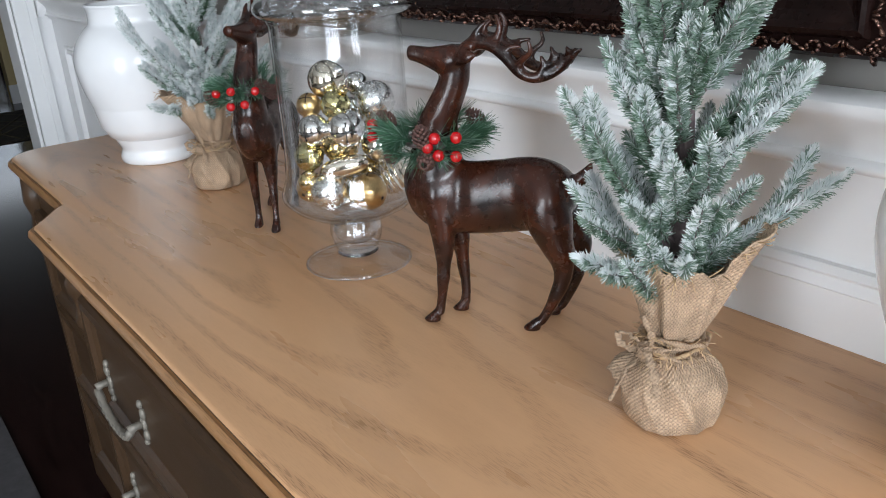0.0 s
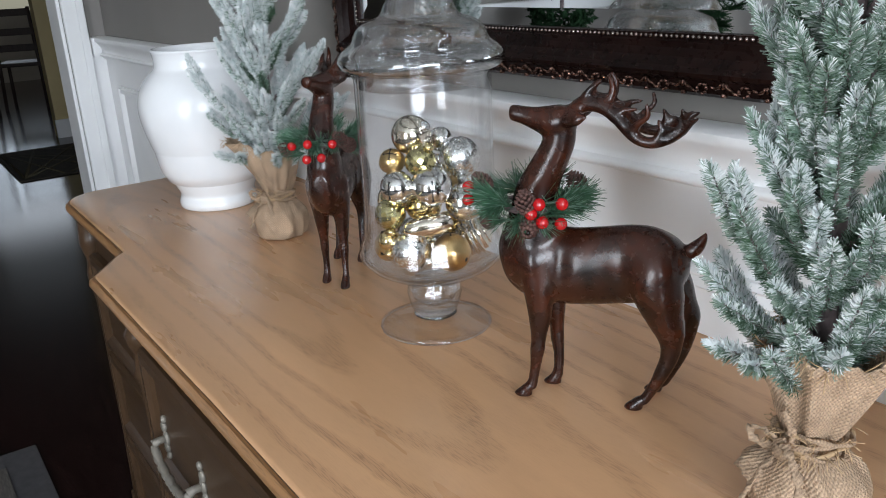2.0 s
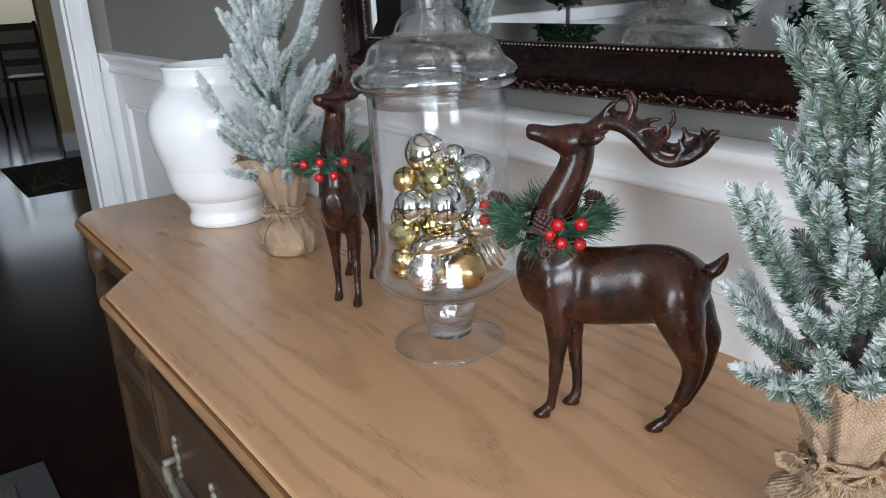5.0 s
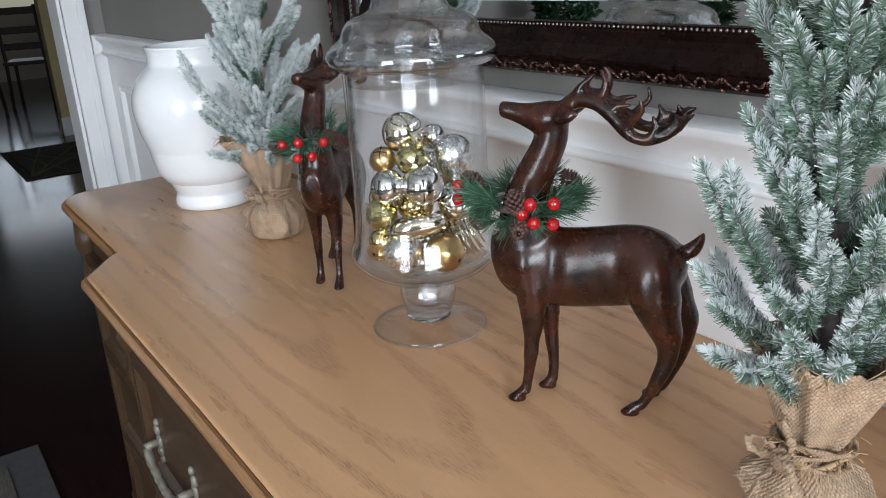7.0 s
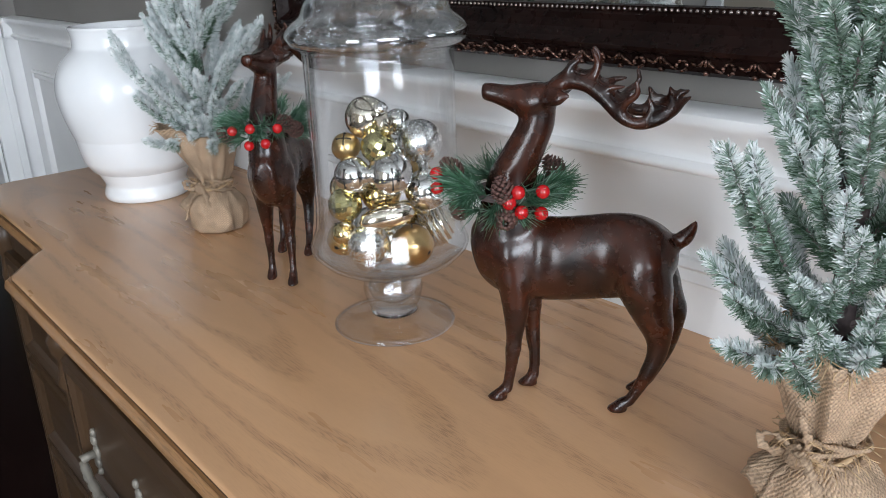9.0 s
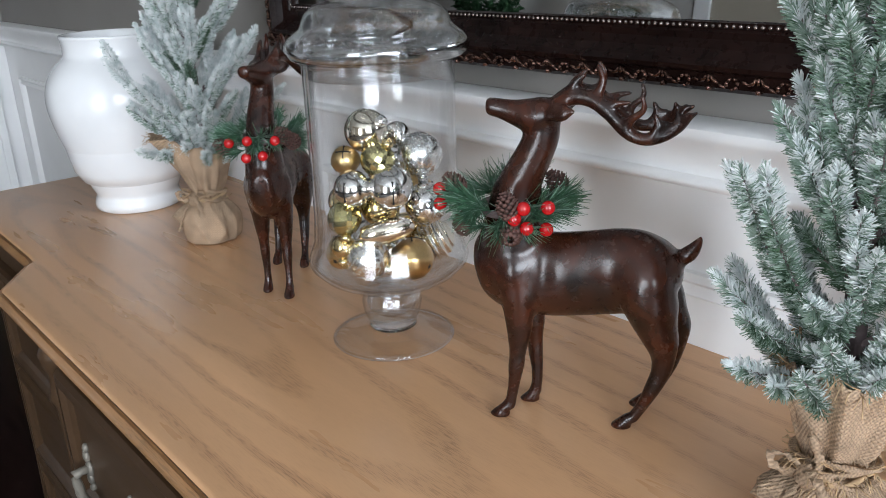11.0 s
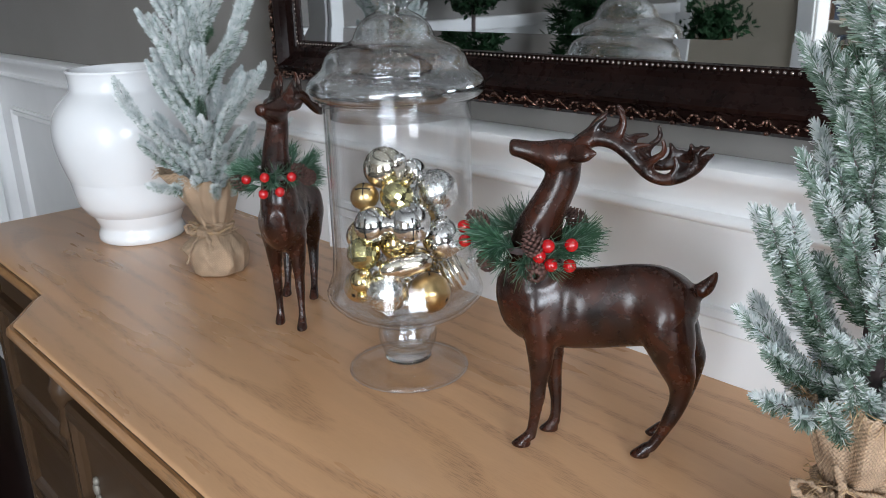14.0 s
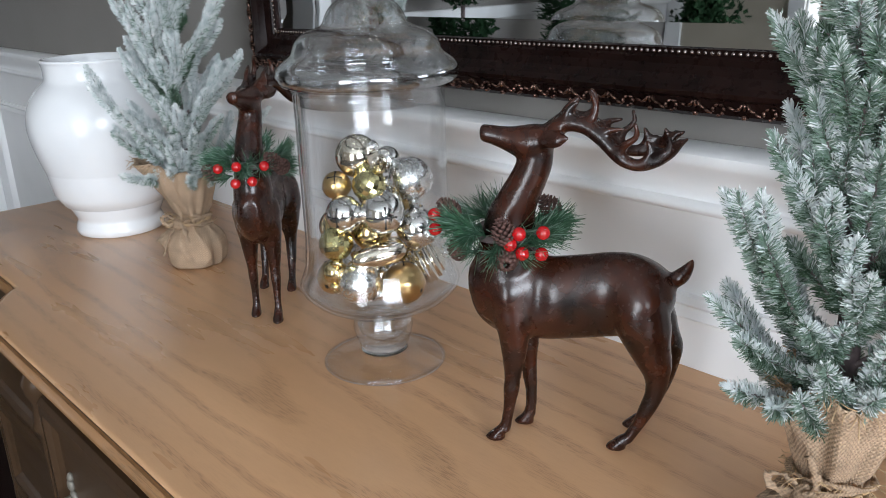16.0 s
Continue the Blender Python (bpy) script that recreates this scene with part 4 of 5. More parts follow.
SIL, CHA = "shiny silver glass ball in the glass jar", "champagne silver ball on top of the pile in the jar"
GBELL, SBELL = "matte gold jingle bell with cut slots", "polished silver jingle bell with cut slots"
DISC, OVAL, SAT = "olive gold faceted mirror ball", "pale gold elongated glass drop", "satin silver ball in the glass jar"
for x, y, z, r, mat, kind, turn, lab in [
    (-0.013, 0.009, 0.223, 0.0216, CHAMPAGNE, "ball", (60, 20, 0), CHA),
    (0.026, 0.010, 0.212, 0.0139, SILVER, "ball", (100, 0, 30), SIL),
    (-0.037, 0.013, 0.197, 0.0141, GOLD_SATIN, "bell", (-0.45, -0.45, 0.75), GBELL),
    (-0.020, -0.017, 0.199, 0.0169, OLIVE_GOLD, "disco", (30, 20, 0), DISC),
    (0.031, -0.019, 0.195, 0.0230, SILVER_SATIN, "ball", (150, 20, 0), SAT),
    (-0.047, -0.010, 0.174, 0.0180, SILVER, "bell", (-0.85, -0.45, 0.05), SBELL),
    (-0.020, -0.035, 0.174, 0.0215, SILVER, "bell", (-0.5, -0.85, 0.0), SBELL),
    (0.021, -0.038, 0.150, 0.0215, SILVER, "ball", (100, 60, 0), SIL),
    (-0.012, -0.006, 0.148, 0.0204, GOLD, "ball", (10, 160, 0), "shiny gold ball among silver baubles"),
    (-0.050, 0.003, 0.142, 0.0171, OLIVE_GOLD, "disco", (160, 15, 0), DISC),
    (-0.026, -0.034, 0.132, 0.0150, CHAMPAGNE, "oval", (0, 80, -33), OVAL),
    (-0.052, 0.006, 0.112, 0.0123, GOLD, "ball", (170, 10, 0), "small gold ball with a ribbed cap"),
    (-0.040, -0.019, 0.103, 0.0214, SILVER_SATIN, "ball", (120, 0, 40), SAT),
    (-0.040, 0.026, 0.098, 0.0177, GOLD_SATIN, "bell", (0.1, 0.1, 1), GBELL),
    (-0.002, -0.041, 0.098, 0.0212, GOLD_SATIN, "bell", (0.15, 0.2, 0.97), GBELL),
    (0.040, -0.026, 0.104, 0.0214, CHAMPAGNE, "ribbed", (30, 60, 0), "champagne glass ball with ribbed bands"),
    (0.060, -0.005, 0.097, 0.0090, GOLD, "ball", (0, 0, 0), "small gold ball among the baubles"),
    (0.002, 0.002, 0.094, 0.0200, SILVER, "ball", (0, 0, 0), SIL),
    (0.005, 0.043, 0.098, 0.0210, SILVER, "ball", (30, 0, 0), SIL),
    (0.042, 0.024, 0.101, 0.0210, GOLD, "ball", (60, 0, 0), "shiny gold ball at the back of the jar"),
    (0.045, 0.008, 0.148, 0.0200, GOLD_SATIN, "bell", (0.3, -0.6, 0.4), GBELL),
    (0.012, 0.036, 0.145, 0.0210, SILVER_SATIN, "ball", (30, 60, 0), SAT),
    (-0.025, 0.034, 0.148, 0.0190, GOLD, "ball", (50, 60, 0), "shiny gold ball at the back of the jar"),
    (0.015, 0.018, 0.178, 0.0195, SILVER, "ball", (50, 10, 0), SIL),
]:
    bauble(x, y, z, r, mat, kind, turn, lab)


# ---- needles ----
def needle_mesh(name, bases, dirs, lengths, widths, index, mats, parent, label="", stems=None, kind="", tip=0.35):
    """Three-sided tapering needles, all at once; stems: (points, radii) of the twigs, in the last material."""
    bases, dirs = np.asarray(bases, float), np.asarray(dirs, float)
    dirs /= np.linalg.norm(dirs, axis=1)[:, None]
    ref = np.where(np.abs(dirs[:, 2:3]) < 0.9, [[0, 0, 1.0]], [[1.0, 0, 0]])
    a = np.cross(dirs, ref)
    a /= np.linalg.norm(a, axis=1)[:, None]
    b = np.cross(dirs, a)
    n, w, L = len(bases), np.asarray(widths, float)[:, None], np.asarray(lengths, float)[:, None]
    verts = np.empty((n, 6, 3))
    for k in range(3):
        q = 2 * math.pi * k / 3
        off = (a * math.cos(q) + b * math.sin(q)) * w
        verts[:, k] = bases + off * 0.8
        verts[:, k + 3] = bases + dirs * L + off * tip
    tri = np.array([[0, 1, 3], [1, 4, 3], [1, 2, 4], [2, 5, 4], [2, 0, 5], [0, 3, 5], [3, 4, 5]])
    faces = (tri[None] + 6 * np.arange(n)[:, None, None]).reshape(-1, 3).tolist()
    idx = np.repeat(index, 7)
    me = bpy.data.meshes.new(name)
    me.from_pydata(verts.reshape(-1, 3).tolist(), [], faces)
    for m in mats:
        me.materials.append(m)
    me.polygons.foreach_set("material_index", idx.astype(np.int32))
    if stems:
        bm = bmesh.new()
        bm.from_mesh(me)
        for pts, radii in stems:
            tube(bm, pts, radii, 6, mi=len(mats) - 1)
        bm.to_mesh(me)
        bm.free()
    me.update()
    ob = new(name, me)
    ob.parent = parent
    if label:
        tagged(ob, label)
    if kind:
        tagged(ob, kind=kind)
    return ob


def finger(rng, p0, way, length, density=17000, nl=0.0102, curl=0.22, frost=0.0, start=0.0):
    """One bushy twig: its needles' bases, directions, lengths, widths and frost."""
    way = np.array(way) / np.linalg.norm(way)
    up = np.array([0, 0, 1.0])
    k = int(length * density * (1 - start))
    t = np.sort(start + (1 - start) * rng.uniform(0.0, 1.0, k))
    pts = np.array(p0) + way * (t * length)[:, None] + up * (curl * length * t * t * 0.5)[:, None]
    tan = way + up * (curl * t)[:, None]
    tan /= np.linalg.norm(tan, axis=1)[:, None]
    side = np.cross(tan, [0.3, 0.2, 0.93])
    side /= np.linalg.norm(side, axis=1)[:, None]
    top = np.cross(side, tan)
    ang = rng.uniform(0, 2 * math.pi, k)
    lean = rng.uniform(0.60, 1.08, k)
    spread = np.where(t > 0.88, lean * (1 - 6.0 * (t - 0.88)), lean)
    out = side * np.cos(ang)[:, None] + top * np.sin(ang)[:, None]
    d = tan * np.cos(spread)[:, None] + out * np.sin(spread)[:, None]
    d += rng.normal(0, 0.16, (k, 3))
    ln = nl * rng.uniform(0.7, 1.12, k) * (1.0 - 0.30 * np.maximum(0, t - 0.8) / 0.2)
    bare = rng.uniform(-0.22, 0.22)
    clump = 0.22 * np.sin(t * length * 420 + ang * 2 + bare * 20)
    snow = 0.42 * out[:, 2] + 0.34 * t + bare + frost + clump + rng.normal(0, 0.20, k)
    idx = np.where(snow > 0.42, 2, np.where(snow > -0.10, 1, 0))
    w = np.where(idx == 2, 0.00058, np.where(idx == 1, 0.00047, 0.00040)) * rng.uniform(0.8, 1.2, k)
    stem = ([tuple(np.array(p0) + way * s * length + up * curl * length * s * s * 0.5) for s in (0, 0.5, 0.97)], [0.0022, 0.0017, 0.0010])
    return pts, d, ln, w, idx, stem


def sack(parent, seed, wing, knot, girth=1.0):
    """Crumpled burlap round the pot, bound at the neck with a twisted strip, its mouth flared to one side."""
    rng = random.Random(seed)
    ph = [rng.uniform(0, 6.28) for _ in range(6)]
    n = 150

    def point(a, z, r, fold, inset=0.0):
        c, q = math.cos(a), math.sin(a)
        open_ = max(0.0, (z - 0.078) / 0.060)
        f = 1 + fold * (0.55 * math.sin(8 * a + ph[0] + z * 25) + 0.35 * math.sin(13 * a + ph[1] - z * 40) + 0.35 * math.sin(5 * a + ph[2]))
        ridged = 1 - abs(noise.noise((c * 1.6 + ph[5], q * 1.6, z * 22))) * 2
        f += 0.095 * (ridged - 0.6) + 0.022 * noise.noise((c * 5, q * 5 + ph[4], z * 90))
        wr = max(0.0, math.cos(a - radians(wing))) ** 4 * open_ ** 1.3
        k = math.cos(a - radians(knot - 32))
        bulge = max(0.0, k) ** 14 * math.exp(-((z - 0.046) / 0.013) ** 2)
        f += 0.30 * bulge * (1 + 0.6 * noise.noise((a * 9, z * 300, 1.0)))
        for lead in (knot + 6, knot + 46):  # slack pleats that fall from the knot
            w = radians(lead) + (0.060 - z) * 9.0
            u = math.atan2(math.sin(a - w), math.cos(a - w))
            f += 0.115 * math.exp(-(u / 0.10) ** 2) * max(0.0, min(1.0, z / 0.02)) * max(0.0, min(1.0, (0.062 - z) / 0.02))
        rr = r * girth * f * (1 + 0.85 * wr) - inset
        jag = open_ * (0.005 * math.sin(3 * a + ph[3]) + 0.004 * math.sin(7 * a + ph[4]) + 0.004 * noise.noise((c * 9, q * 9, ph[2])))
        return (rr * c, rr * q, max(0.0005, z + jag + 0.026 * wr))

    prof = [(0.0005, 0.039, 0.0), (0.003, 0.0425, 0.005), (0.012, 0.0462, 0.012), (0.025, 0.0482, 0.016), (0.038, 0.0462, 0.03), (0.049, 0.0390, 0.07), (0.057, 0.0290, 0.13), (0.063, 0.0225, 0.17), (0.068, 0.0208, 0.17), (0.074, 0.0225, 0.17), (0.084, 0.0275, 0.15), (0.098, 0.0325, 0.12), (0.115, 0.0375, 0.11), (0.138, 0.0430, 0.10)]
    rows = [tuple(p) for p in smooth_path(prof, 4)]
    angles = [2 * math.pi * j / n for j in range(n)]
    bm = bmesh.new()
    rings = [[point(a, z, r, f) for a in angles] for z, r, f in rows]
    rings += [[point(a, z, r, f, 0.0018) for a in angles] for z, r, f in rows[::-1] if z > 0.078]
    loft(bm, rings)
    part("burlap_sack", bm, BURLAP, parent, "crumpled natural burlap sack")
    for k in range(5):  # strip wound about the neck
        bm = bmesh.new()
        z, r = 0.0600 + 0.0034 * k, 0.0242 + 0.0012 * (k % 2)
        qs = np.linspace(0, 2 * math.pi, 49)
        tube(bm, [((r + 0.0022 * math.sin(3 * q + k * 2)) * math.cos(q), (r + 0.0022 * math.sin(3 * q + k * 2)) * math.sin(q), z + 0.0032 * math.sin(2 * q + 1.7 * k)) for q in qs], [0.0019 + 0.0007 * math.sin(9 * q + k) for q in qs], 7)
        part("twine_turn", bm, TWINE if k == 2 else BURLAP, parent)
    fx, fy = math.cos(radians(knot)), math.sin(radians(knot))
    tx, ty = -fy, fx

    def strip(name, pts, r, mat):
        bm = bmesh.new()
        path = [tuple(p) for p in smooth_path([(fx * a + tx * b, fy * a + ty * b, c) for a, b, c in pts], 5)]
        tube(bm, path, [r * (1 + 0.35 * math.sin(1.9 * i)) for i in range(len(path))], 9, flat=0.45)
        for v in bm.verts:
            v.co += Vector((noise.noise(v.co * 260), noise.noise(v.co * 260 + Vector((5, 0, 0))), noise.noise(v.co * 260 + Vector((0, 9, 0))))) * 0.0022
        part(name, bm, mat, parent)

    bm = bmesh.new()
    bmesh.ops.create_icosphere(bm, subdivisions=3, radius=1)
    for v in bm.verts:
        g = 1 + 0.35 * noise.noise(v.co * 2.2)
        v.co = Vector((fx * 0.029, fy * 0.029, 0.066)) + Vector((v.co.x * 0.0070, v.co.y * 0.0070, v.co.z * 0.0085)) * g
    part("knot", bm, BURLAP, parent, "knotted end of the burlap strip")
    strip("strip_end", [(0.029, 0.0, 0.068), (0.037, 0.008, 0.074), (0.041, 0.018, 0.069), (0.043, 0.026, 0.058), (0.045, 0.030, 0.046)], 0.0034, BURLAP)
    strip("strip_end", [(0.029, 0.0, 0.064), (0.041, -0.004, 0.055), (0.048, -0.008, 0.040), (0.0505, -0.014, 0.024)], 0.0030, BURLAP)
    strip("bow_loop", [(0.028, -0.002, 0.067), (0.036, -0.011, 0.078), (0.038, -0.021, 0.075), (0.036, -0.018, 0.065), (0.029, -0.004, 0.065)], 0.0028, BURLAP)
    strip("strip_end", [(0.027, 0.006, 0.070), (0.032, 0.008, 0.085), (0.037, 0.004, 0.100)], 0.0026, BURLAP)
    bm = bmesh.new()
    for _ in range(150):  # loose fibres of the ragged edge and of the strip
        a, q = rng.uniform(0, 6.28), rng.random()
        if q < 0.5:
            p = Vector(point(a, 0.137, 0.043, 0.1))
        else:
            a = radians(knot) + rng.gauss(0, 0.9)
            p = Vector((0.027 * math.cos(a), 0.027 * math.sin(a), rng.uniform(0.058, 0.078)))
        d = Vector((math.cos(a) + rng.uniform(-1.2, 1.2), math.sin(a) + rng.uniform(-1.2, 1.2), rng.uniform(-1.0, 0.8))).normalized()
        ln = rng.uniform(0.005, 0.015)
        tube(bm, [p, p + d * ln * 0.6, p + d * ln + Vector((0, 0, rng.uniform(-0.005, 0.003)))], 0.0004, 4)
    tagged(part("fray", bm, TWINE, parent, "loose frayed burlap fibres"), kind="stuff")


# boughs of one tabletop tree: height on the trunk, bearing, rise, length, side twigs
BOUGHS = [
    (0.118, 142, 10, 0.090, 1), (0.122, 122, 38, 0.116, 2), (0.140, 134, 50, 0.162, 3), (0.205, 128, 54, 0.115, 2),
    (0.200, 152, 56, 0.105, 1), (0.110, 190, 52, 0.082, 1), (0.112, 236, 58, 0.100, 1), (0.125, 312, 28, 0.150, 2),
    (0.190, 303, 46, 0.130, 3), (0.270, 300, 52, 0.140, 3), (0.215, 205, 62, 0.095, 2), (0.265, 172, 58, 0.110, 2),
    (0.270, 112, 52, 0.120, 2), (0.130, 62, 34, 0.115, 2), (0.165, 22, 40, 0.115, 2), (0.205, 345, 44, 0.115, 2),
    (0.225, 78, 48, 0.110, 2), (0.150, 268, 44, 0.090, 1), (0.300, 245, 60, 0.100, 2), (0.310, 30, 52, 0.105, 2),
    (0.160, 212, 52, 0.085, 2), (0.180, 172, 58, 0.095, 1), (0.240, 228, 60, 0.095, 2), (0.235, 150, 60, 0.105, 2),
    (0.150, 176, 40, 0.075, 1), (0.170, 254, 52, 0.095, 2), (0.285, 200, 62, 0.095, 2), (0.320, 160, 58, 0.105, 2),
    (0.250, 330, 50, 0.110, 2), (0.155, 100, 42, 0.105, 1), (0.330, 285, 58, 0.105, 2),
]


def pine_tree(x, y, seed, label, rz=0, sizes=0.82, frost=0.12, wing=306, knot=172, girth=0.86):
    t = empty("tabletop_tree", x, y, TOP, rz)
    tagged(t, label, "artificial tree", "frosted tabletop trees")
    sack(t, seed, wing, knot, girth)
    rng = np.random.default_rng(seed)
    bm = bmesh.new()
    tube(bm, [(0, 0, 0.06), (0.002, 0.001, 0.2), (-0.001, 0.002, 0.38), (0, 0, 0.53)], [0.0085, 0.0075, 0.0055, 0.003], 12)
    part("trunk", bm, BARK, t, "grey purple wrapped wire trunk")
    mats = [NEEDLE, FROST_GREEN, FROST, BARK]
    boughs = list(BOUGHS)
    for k in range(17):  # the tip, turn by turn
        h = k / 16
        boughs.append((0.335 + 0.150 * h, 137.5 * k + 40 + rng.uniform(-20, 20), 54 + 12 * h, 0.115 - 0.050 * h, 2 if h < 0.6 else 1))
    for z, az, rise, ln, twigs in boughs:
        a, e = radians(az + rng.uniform(-5, 5)), radians(rise + rng.uniform(-4, 4))
        ln *= sizes
        way = np.array([math.cos(a) * math.cos(e), math.sin(a) * math.cos(e), math.sin(e)])
        acc = [[], [], [], [], []]
        stems = []

        def add(p, w, length, start):
            q = finger(rng, p, w, length, frost=frost, start=start)
            for one, v in zip(acc, q):
                one.append(v)
            stems.append(q[5])

        p0 = np.array([0.004 * math.cos(a), 0.004 * math.sin(a), z])
        add(p0, way, ln, 0.16)
        for k in range(twigs):
            s = (1, -1, 1)[k] if rng.random() < 0.7 else (-1, 1, -1)[k]
            at = 0.34 + 0.16 * k + rng.uniform(-0.04, 0.04)
            c, e2 = a + s * rng.uniform(0.55, 0.85), e + rng.uniform(-0.10, 0.30)
            add(p0 + way * ln * at, (math.cos(c) * math.cos(e2), math.sin(c) * math.cos(e2), math.sin(e2)), ln * rng.uniform(0.42, 0.55), 0.05)
        needle_mesh("branch", np.vstack(acc[0]), np.vstack(acc[1]), *(np.concatenate(q) for q in acc[2:]), mats, t, stems=stems, tip=0.55)
    acc, stems = [[], [], [], [], []], []
    for k in range(30):  # short bare-green shoots in the sack's mouth and along the trunk
        c = rng.uniform(0, 6.28)
        low = k < 11
        r = rng.uniform(0.006, 0.024) if low else 0.005
        p = (r * math.cos(c), r * math.sin(c), rng.uniform(0.105, 0.125) if low else rng.uniform(0.14, 0.46))
        q = finger(rng, p, (math.cos(c), math.sin(c), rng.uniform(0.6, 1.4)), rng.uniform(0.034, 0.050), frost=frost if low else -0.30)
        for one, v in zip(acc, q):
            one.append(v)
        stems.append(q[5])
    needle_mesh("inner_foliage", np.vstack(acc[0]), np.vstack(acc[1]), *(np.concatenate(q) for q in acc[2:]), mats, t, stems=stems, tip=0.55)
    q = finger(rng, (0, 0, 0.50), (0.03, 0.02, 1), 0.10)
    needle_mesh("leader", *q[:5], mats, t, "upright frosted top shoot", stems=[q[5]], tip=0.55)
    return t


pine_tree(0.041, -0.267, 3, "frosted artificial pine in a burlap sack", 0)
pine_tree(0.048, 0.646, 8, "frosted artificial pine in burlap beside the urn", 28, 0.93, 0.58, wing=130, girth=0.90)


# ---- wreaths ----
def wreath(x, y, yaw, seed, berries, cones, label, tilt=(0, 0, 0), longest=0.028):
    """A collar of long green needles round a deer's neck, with berries and cones at (angle, radius, height)."""
    w = empty("pine_wreath", x, y, TOP)
    w.matrix_world = pose(x, y, TOP, 0, 0, yaw) @ pose(0.006, 0, 0.186 + tilt[2], tilt[0], tilt[1], 0)
    tagged(w, label, "wreath", "wreaths on the reindeer")
    rng = np.random.default_rng(seed)
    P, D, L, W, I = [], [], [], [], []
    for s in range(44):  # sprigs set round the ring
        a = 2 * math.pi * s / 44 + rng.uniform(-0.1, 0.1)
        flare, lean = rng.uniform(-0.5, 1.25), rng.uniform(-0.5, 1.0)
        base = np.array([0.026 * math.cos(a), 0.026 * math.sin(a), rng.uniform(-0.010, 0.010)])
        way = np.array([math.cos(a + lean), math.sin(a + lean), flare * 0.6])
        k = 54
        t = rng.uniform(0, 1, k)
        P.append(base + way * (0.016 * t)[:, None])
        d = way / np.linalg.norm(way) + rng.normal(0, 0.30, (k, 3))
        D.append(d)
        L.append(rng.uniform(0.58, 1.0, k) * longest)
        W.append(rng.uniform(0.00045, 0.0007, k))
        I.append(np.where(rng.random(k) < 0.22, 1, 0))
    ring = [(0.026 * math.cos(q), 0.026 * math.sin(q), 0) for q in np.linspace(0, 2 * math.pi, 40)]
    needle_mesh("greenery", np.vstack(P), np.vstack(D), np.concatenate(L), np.concatenate(W), np.concatenate(I), [GARLAND, GARLAND_PALE, BARK], w, "dark green artificial pine needles", stems=[(ring, [0.003] * 40)])
    for a, r, z in berries:
        bm = bmesh.new()
        c, s = math.cos(radians(a)), math.sin(radians(a))
        bmesh.ops.create_uvsphere(bm, u_segments=20, v_segments=12, radius=0.0056, matrix=Matrix.Translation((r * c, r * s, z)))
        b = part("berry", bm, BERRY, w)
        bm = bmesh.new()
        tube(bm, [(0.028 * c, 0.028 * s, z * 0.4), (r * c * 0.9, r * s * 0.9, z - 0.002)], 0.0006, 5)
        part("stem", bm, BARK, b)
    for a, r, z, tx, ty in cones:
        bm = bmesh.new()
        m = Matrix.Translation((r * math.cos(radians(a)), r * math.sin(radians(a)), z)) @ pose(0, 0, 0, tx, ty, 0)
        for k in range(9):
            h = k / 8
            rad = 0.0068 * math.sin(math.pi * (0.18 + 0.78 * h)) + 0.001
            for i in range(8):
                q = 2 * math.pi * (i + 0.5 * (k % 2)) / 8
                bmesh.ops.create_icosphere(bm, subdivisions=1, radius=1, matrix=m @ Matrix.Translation((rad * math.cos(q), rad * math.sin(q), 0.019 * (h - 0.5))) @ pose(0, 0, 0, 0, 0, math.degrees(q)) @ pose(0, 0, 0, 0, -35, 0) @ Matrix.Diagonal((0.0030, 0.0024, 0.0009, 1)))
        part("pine_cone", bm, CONE, w, "small brown pine cone")
    return w


wreath(0.021, -0.003, 125.9, 5, [(10, 0.058, 0.016), (18, 0.058, 0.006), (109, 0.050, 0.013), (131, 0.052, 0.012), (101, 0.050, 0.005), (112, 0.050, -0.003), (131, 0.050, -0.006)], [(95, 0.046, 0.014, 20, 20), (98, 0.046, -0.008, 80, 40), (0, 0.047, 0.018, 10, 50), (-140, 0.045, 0.014, 0, 40), (25, 0.040, -0.010, 60, 20)], "green pine wreath with red berries round the reindeer's neck", (0, 0, 0.002))
wreath(0.006, 0.386, -131.0, 6, [(-32, 0.050, 0.004), (-4, 0.054, 0.008), (28, 0.052, 0.006), (-8, 0.052, -0.011), (12, 0.054, -0.009)], [(40, 0.050, 0.010, 30, 30), (-60, 0.045, -0.004, 60, 0), (60, 0.045, 0.0, 0, 60)], "green pine wreath with a cluster of red berries", (0, 0, 0.008), 0.022)


# ---- across the room, as the mirror shows it ----
LEAF = material("dark_leaf", (0.022, 0.055, 0.024), 0.85, vary=0.5, scale=30, colour2=(0.010, 0.028, 0.012))
LEAF.node_tree.nodes["Principled BSDF"].inputs["Specular IOR Level"].default_value = 0.1
TERRACOTTA = material("terracotta", (0.22, 0.085, 0.045), 0.85, vary=0.3, scale=25, bump=0.2, bump_scale=200)
DARK_WOOD = material("dark_wood", (0.03, 0.016, 0.011), 0.6, vary=0.5, scale=25, bump=0.06, bump_scale=150, stretch=(4, 4, 0.5))
BASKET = material("woven_basket", (0.20, 0.15, 0.10), 0.8, vary=0.5, scale=70, bump=0.5, bump_scale=160)
BOOKS = [material("book_cloth_" + n, c, 0.7, vary=0.2, scale=60) for n, c in (("red", (0.30, 0.06, 0.05)), ("brown", (0.16, 0.10, 0.07)), ("cream", (0.60, 0.55, 0.46)), ("grey", (0.25, 0.25, 0.26)), ("blue", (0.10, 0.14, 0.22)))]


